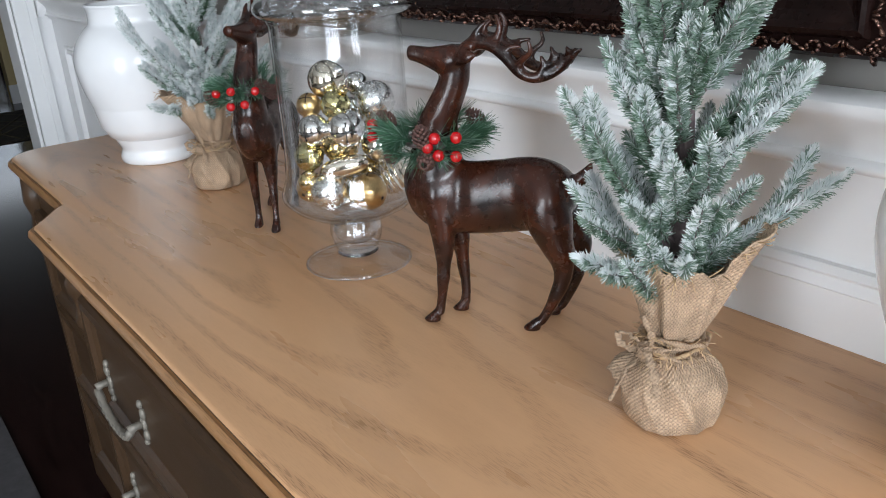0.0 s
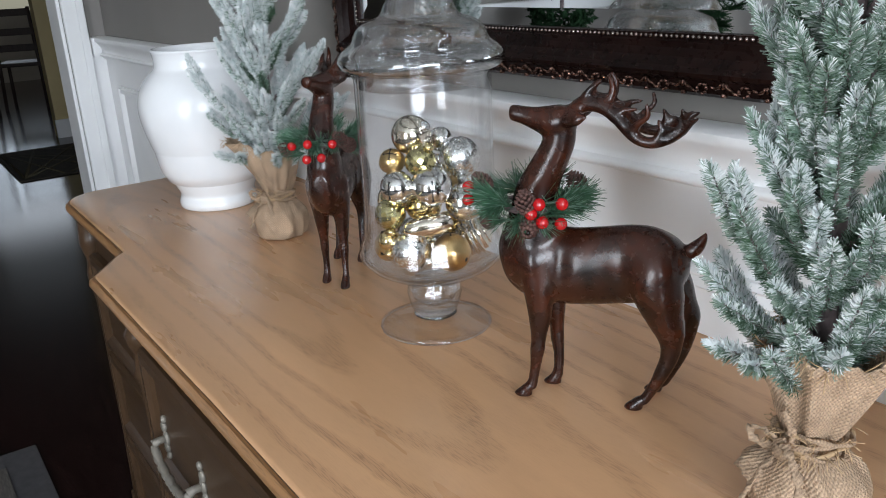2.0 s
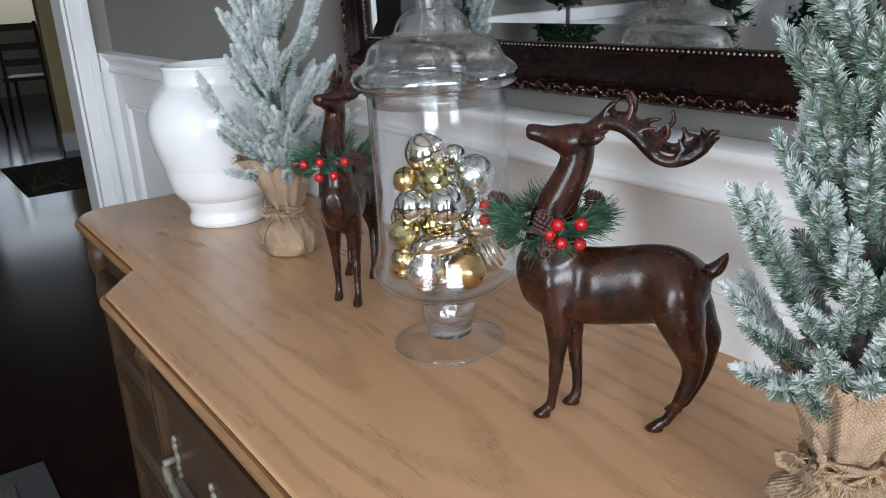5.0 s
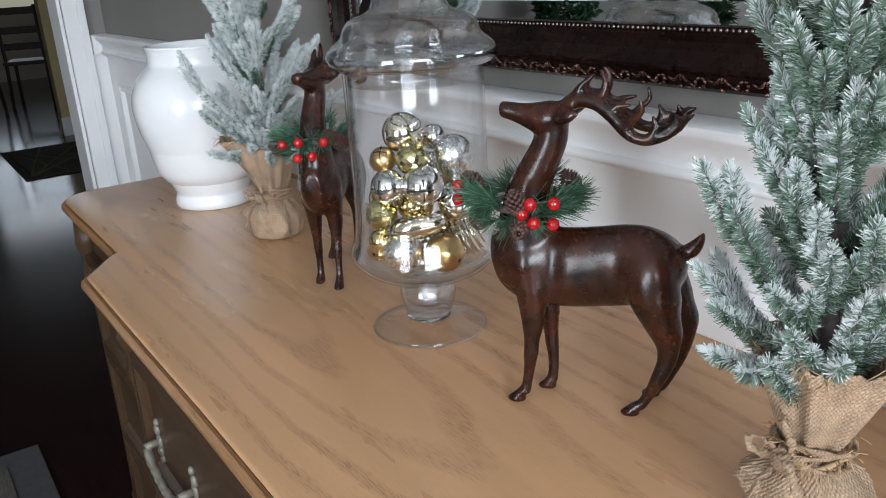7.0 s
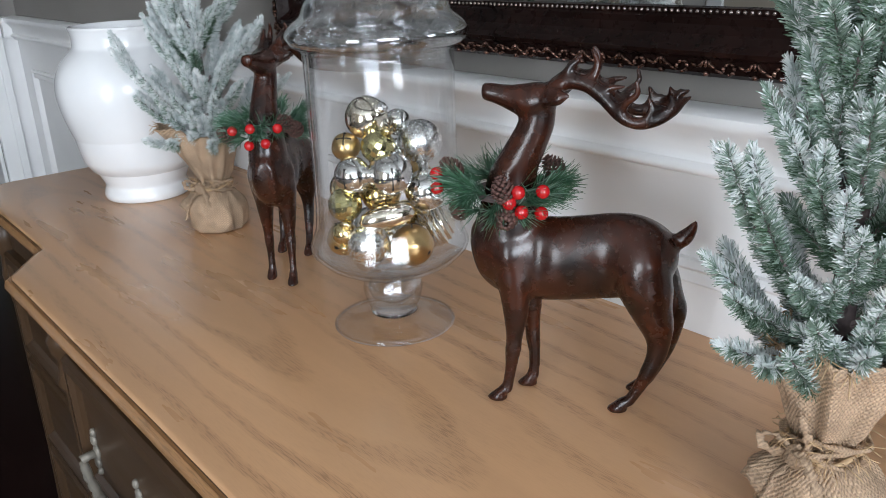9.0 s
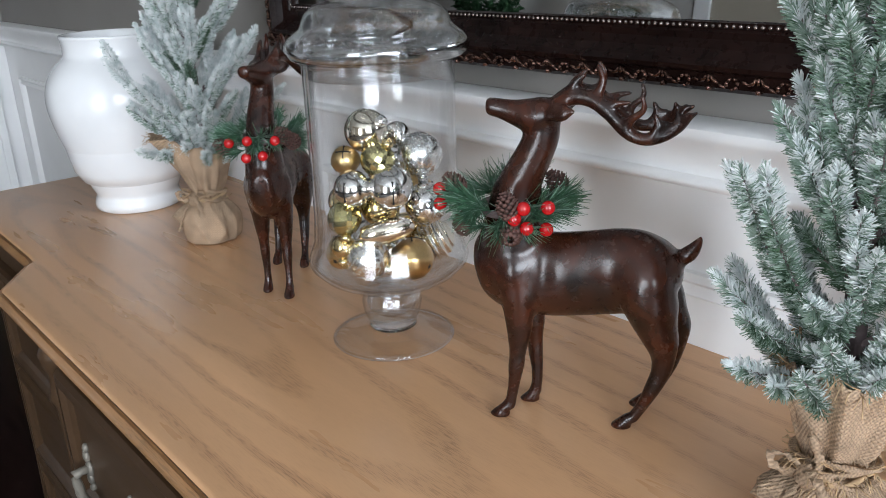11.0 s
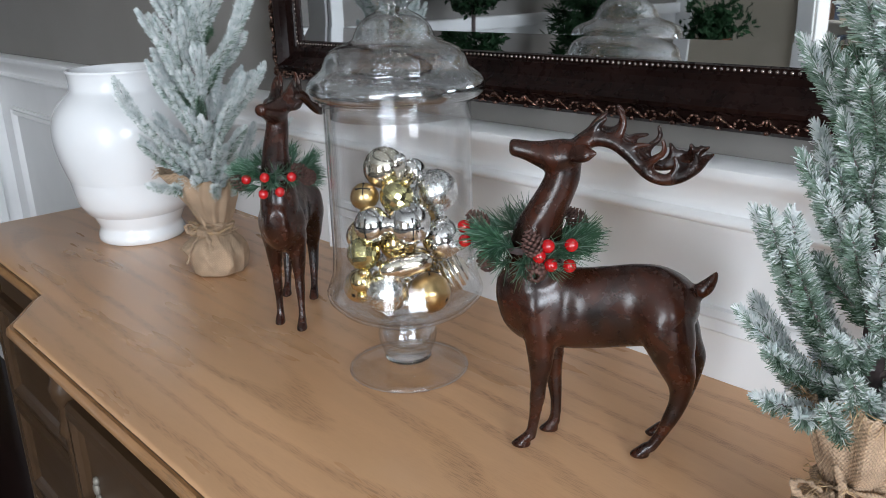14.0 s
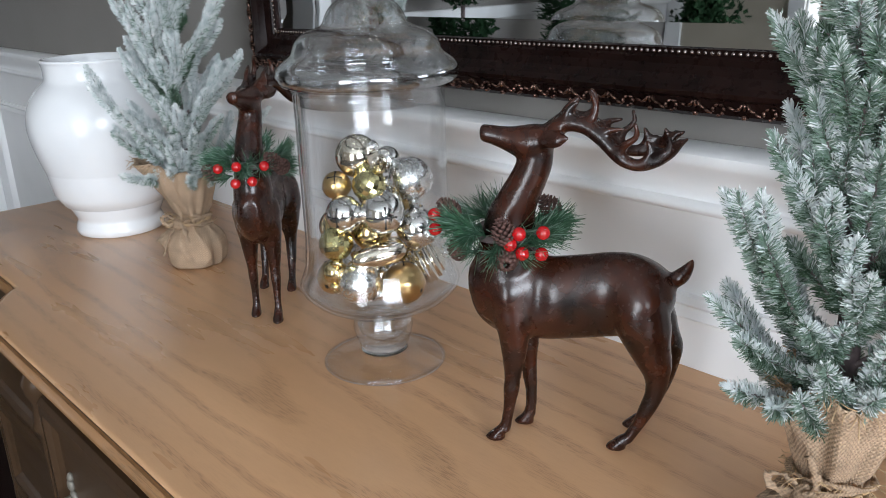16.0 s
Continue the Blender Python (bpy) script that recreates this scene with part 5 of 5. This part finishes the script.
def leaves(name, parent, centres, size, rng, label=""):
    """Small folded leaves scattered about twig ends."""
    verts, faces = [], []
    for c in centres:
        q = Euler([rng.uniform(-1.2, 1.2), rng.uniform(-1.2, 1.2), rng.uniform(0, 6.28)]).to_matrix()
        s = size * rng.uniform(0.7, 1.3)
        k = len(verts)
        for p in ((0, 0, 0), (0.45, 0.28, 0.05), (1, 0, 0.12), (0.45, -0.28, 0.05), (0.45, 0, -0.05)):
            verts.append(Vector(c) + q @ Vector(p) * s)
        faces += [(k, k + 4, k + 1), (k + 4, k + 2, k + 1), (k, k + 3, k + 4), (k + 3, k + 2, k + 4)]
    me = bpy.data.meshes.new(name)
    me.from_pydata([tuple(v) for v in verts], [], faces)
    me.materials.append(LEAF)
    ob = new(name, me)
    ob.parent = parent
    return tagged(ob, label)


def pot(parent, r, h, mat):
    bm = bmesh.new()
    lathe(bm, [(0, 0), (r * 0.72, 0), (r * 0.95, h * 0.82), (r * 1.05, h * 0.83), (r * 1.07, h), (r * 0.95, h), (r * 0.9, h * 0.9), (0, h * 0.88)], 32)
    return part("pot", bm, mat, parent)


def topiary(x, y):
    t = tagged(empty("topiary", x, y, 0), "clipped ball topiary on a slim stem in a pot", "topiary")
    rng = random.Random(21)
    pot(t, 0.15, 0.28, TERRACOTTA)
    bm = bmesh.new()
    tube(bm, [(0, 0, 0.2), (0.008, 0.004, 0.6), (0, 0, 1.08)], [0.012, 0.010, 0.009], 8)
    part("stem", bm, BARK, t)
    pts = []
    for _ in range(1500):
        v = Vector((rng.gauss(0, 1), rng.gauss(0, 1), rng.gauss(0, 1))).normalized() * 0.13 * rng.uniform(0.75, 1.05)
        pts.append(v + Vector((0, 0, 1.19)))
    leaves("crown", t, pts, 0.03, rng, "dense dark green leaf ball")


def leafy_plant(x, y):
    st = tagged(empty("plant_stand", x, y, 0), "slim dark wooden plant stand", "plant stand")
    bm = bmesh.new()
    lathe(bm, [(0, 0.70), (0.14, 0.70), (0.145, 0.71), (0.14, 0.72), (0, 0.72)], 32)
    part("top", bm, DARK_WOOD, st)
    for k in range(4):
        a = math.pi / 4 + k * math.pi / 2
        bm = bmesh.new()
        tube(bm, [(0.12 * math.cos(a), 0.12 * math.sin(a), 0.0), (0.10 * math.cos(a), 0.10 * math.sin(a), 0.70)], [0.009, 0.012], 8)
        part("leg", bm, DARK_WOOD, st)
    p = tagged(empty("potted_plant", x, y, 0.72), "bushy green house plant in a terracotta pot", "plant")
    rng = random.Random(5)
    pot(p, 0.10, 0.13, TERRACOTTA)
    pts = []
    for k in range(70):
        a, e = rng.uniform(0, 6.28), rng.uniform(0.15, 1.4)
        r = rng.uniform(0.10, 0.24)
        tip = Vector((r * math.cos(a) * math.cos(e) * 1.2, r * math.sin(a) * math.cos(e) * 1.2, 0.12 + r * math.sin(e) * 0.95))
        for j in range(9):
            pts.append(tip * rng.uniform(0.55, 1.0) + Vector((rng.gauss(0, 0.016), rng.gauss(0, 0.016), 0.03 + rng.gauss(0, 0.016))))
    leaves("foliage", p, pts, 0.05, rng, "dense small green leaves")


def slim_tree(x, y):
    t = tagged(empty("christmas_tree", x, y, 0), "slim dark green undecorated artificial tree on the floor", "christmas tree")
    bm = bmesh.new()
    tube(bm, [(0, 0, 0.0), (0, 0, 0.8), (0, 0, 1.55)], [0.03, 0.02, 0.006], 10)
    part("trunk", bm, BARK, t)
    rng = np.random.default_rng(2)
    P, D, L, W = [], [], [], []
    for k in range(120):
        h = k / 119
        z = 0.25 + 1.25 * h
        a = k * 2.39996
        reach = 0.32 * (1 - h) ** 0.8 + 0.04
        way = np.array([math.cos(a), math.sin(a), 0.25])
        n = 150
        q = rng.uniform(0.1, 1, n)
        P.append(np.array([0, 0, z]) + way * (q * reach)[:, None])
        D.append(way + rng.normal(0, 0.6, (n, 3)))
        L.append(rng.uniform(0.04, 0.075, n))
        W.append(np.full(n, 0.0045))
    needle_mesh("crown", np.vstack(P), np.vstack(D), np.concatenate(L), np.concatenate(W), np.zeros(120 * 150, int), [LEAF], t, "dark green needle branches")


def bookcase(x, y0, y1):
    """White shelves with books and baskets, facing the dining room; x is the front."""
    c = tagged(empty("bookcase", x, (y0 + y1) / 2, 0), "white painted bookcase filled with books and baskets", "bookcase")
    inv = Matrix.Translation((-x, -(y0 + y1) / 2, 0))

    def piece(name, *span):
        bm = bmesh.new()
        box(bm, *span)
        return soften(part(name, bm, WHITE, c, smooth=False, at=inv), 0.002)

    piece("back", x - 0.32, x - 0.30, y0, y1, 0, 2.2)
    cols = 3
    w = (y1 - y0) / cols
    for k in range(cols + 1):
        y = y0 + k * w
        piece("upright", x - 0.30, x, y - 0.012, y + 0.012, 0, 2.2)
    rng = random.Random(9)
    heights = [0.05, 0.42, 0.76, 1.08, 1.40, 1.74, 2.18]
    for k in range(cols):
        a, b = y0 + k * w + 0.013, y0 + (k + 1) * w - 0.013
        for h in heights:
            piece("shelf", x - 0.29, x - 0.005, a, b, h - 0.011, h + 0.011)
        for h in heights[1:5]:
            y = a + 0.01
            if rng.random() < 0.45:  # basket
                bk = tagged(empty("storage_basket", x - 0.15, (a + b) / 2, h + 0.011), "woven storage basket on a white shelf", "basket", "baskets in the bookcase")
                bm = bmesh.new()
                ww = (b - a) / 2 - 0.03
                loft(bm, [[(sx * 0.11 * f, sy * ww * f, z) for sx, sy in ((-1, -1), (1, -1), (1, 1), (-1, 1))] for z, f in ((0, 0.86), (0.2, 1.0), (0.2, 0.92), (0.03, 0.80))])
                soften(part("weave", bm, BASKET, bk, smooth=False), 0.015, 3)
                continue
            while y < b - 0.06:
                t, hh = rng.uniform(0.018, 0.045), rng.uniform(0.17, 0.24)
                bo = tagged(empty("book", x - 0.13, y + t / 2, h + 0.011), "cloth bound book standing on a white shelf", "book", "books in the bookcase")
                bm = bmesh.new()
                box(bm, -0.08, 0.08, -t / 2, t / 2, 0, hh)
                soften(part("cover", bm, rng.choice(BOOKS), bo, smooth=False), 0.002)
                y += t + 0.002


topiary(-1.62, 2.14)
slim_tree(-2.35, 2.05)
leafy_plant(-3.30, 1.98)
bookcase(-6.4, 1.0, 2.95)


# ---- hall ----
def rug(x0, x1, y0, y1):
    r = tagged(empty("rug", (x0 + x1) / 2, (y0 + y1) / 2, 0), "small dark rug with a pale lattice on the hall floor", "rug")
    hx, hy = (x1 - x0) / 2, (y1 - y0) / 2
    bm = bmesh.new()
    box(bm, -hx, hx, -hy, hy, 0.0, 0.010)
    soften(part("rug_base", bm, RUG, r, smooth=False), 0.003)
    bm = bmesh.new()
    n = 9
    for k in range(-n, n):
        for s in (-1, 1):
            c = k * 2 * hx / 5
            ends = []
            for y in (-hy + 0.04, hy - 0.04):
                ends.append(Vector((max(-hx + 0.04, min(hx - 0.04, c + s * y * 0.8)), y, 0.0115)))
            if (ends[0] - ends[1]).length > 0.3 and abs(ends[0].x) < hx - 0.03 and abs(ends[1].x) < hx - 0.03:
                tube(bm, ends, 0.012, 4, flat=0.12, side=Vector((0, 0, 1)))
    tagged(part("lattice", bm, RUG_PALE, r, "pale woven lattice lines"), kind="stuff")


rug(0.25, 1.75, 5.30, 6.45)


def hall_chair(x, y, rz):
    c = tagged(empty("dining_chair", x, y, 0, rz), "dark stained wooden chair in the hall", "chair")
    bm = bmesh.new()
    box(bm, -0.22, 0.22, -0.22, 0.22, 0.43, 0.47)
    soften(part("seat", bm, DARK_WOOD, c, smooth=False), 0.012, 3)
    for sx in (-1, 1):
        for sy in (-1, 1):
            bm = bmesh.new()
            tube(bm, [(sx * 0.20, sy * 0.20 + (0.04 if sy > 0 else 0), 0), (sx * 0.19, sy * 0.19, 0.45)] + ([(sx * 0.19, 0.19, 0.46), (sx * 0.19, 0.25, 1.02)] if sy > 0 else []), 0.018, 8)
            part("leg", bm, DARK_WOOD, c)
    for z in (0.62, 0.78, 0.97):
        bm = bmesh.new()
        box(bm, -0.19, 0.19, 0.19 + (z - 0.46) * 0.1, 0.21 + (z - 0.46) * 0.1, z - 0.035, z + 0.035)
        soften(part("back_slat", bm, DARK_WOOD, c, smooth=False), 0.006)


hall_chair(1.00, 9.2, 160)
hall_chair(0.35, 8.9, 200)


def area_rug(x0, x1, y0, y1):
    """The dining room's rug: a dark grey border round a paler woven field."""
    r = tagged(empty("area_rug", (x0 + x1) / 2, (y0 + y1) / 2, 0), "large grey woven rug with a darker border", "rug")
    hx, hy = (x1 - x0) / 2, (y1 - y0) / 2
    bm = bmesh.new()
    box(bm, -hx, hx, -hy, hy, 0.0, 0.009)
    soften(part("border", bm, GREY_CLOTH, r, "dark grey woven border", smooth=False), 0.003)
    bm = bmesh.new()
    i = 0.085
    box(bm, -hx + i, hx - i, -hy + i, hy - i, 0.009, 0.014)
    soften(part("field", bm, RUG_FIELD, r, "paler grey striped field", smooth=False), 0.002)


RUG_FIELD = material("rug_field", (0.085, 0.075, 0.066), 0.95, vary=0.4, scale=60, bump=0.3, bump_scale=300, stretch=(3, 0.6, 1))
area_rug(-3.0, -0.285, -2.5, 1.735)
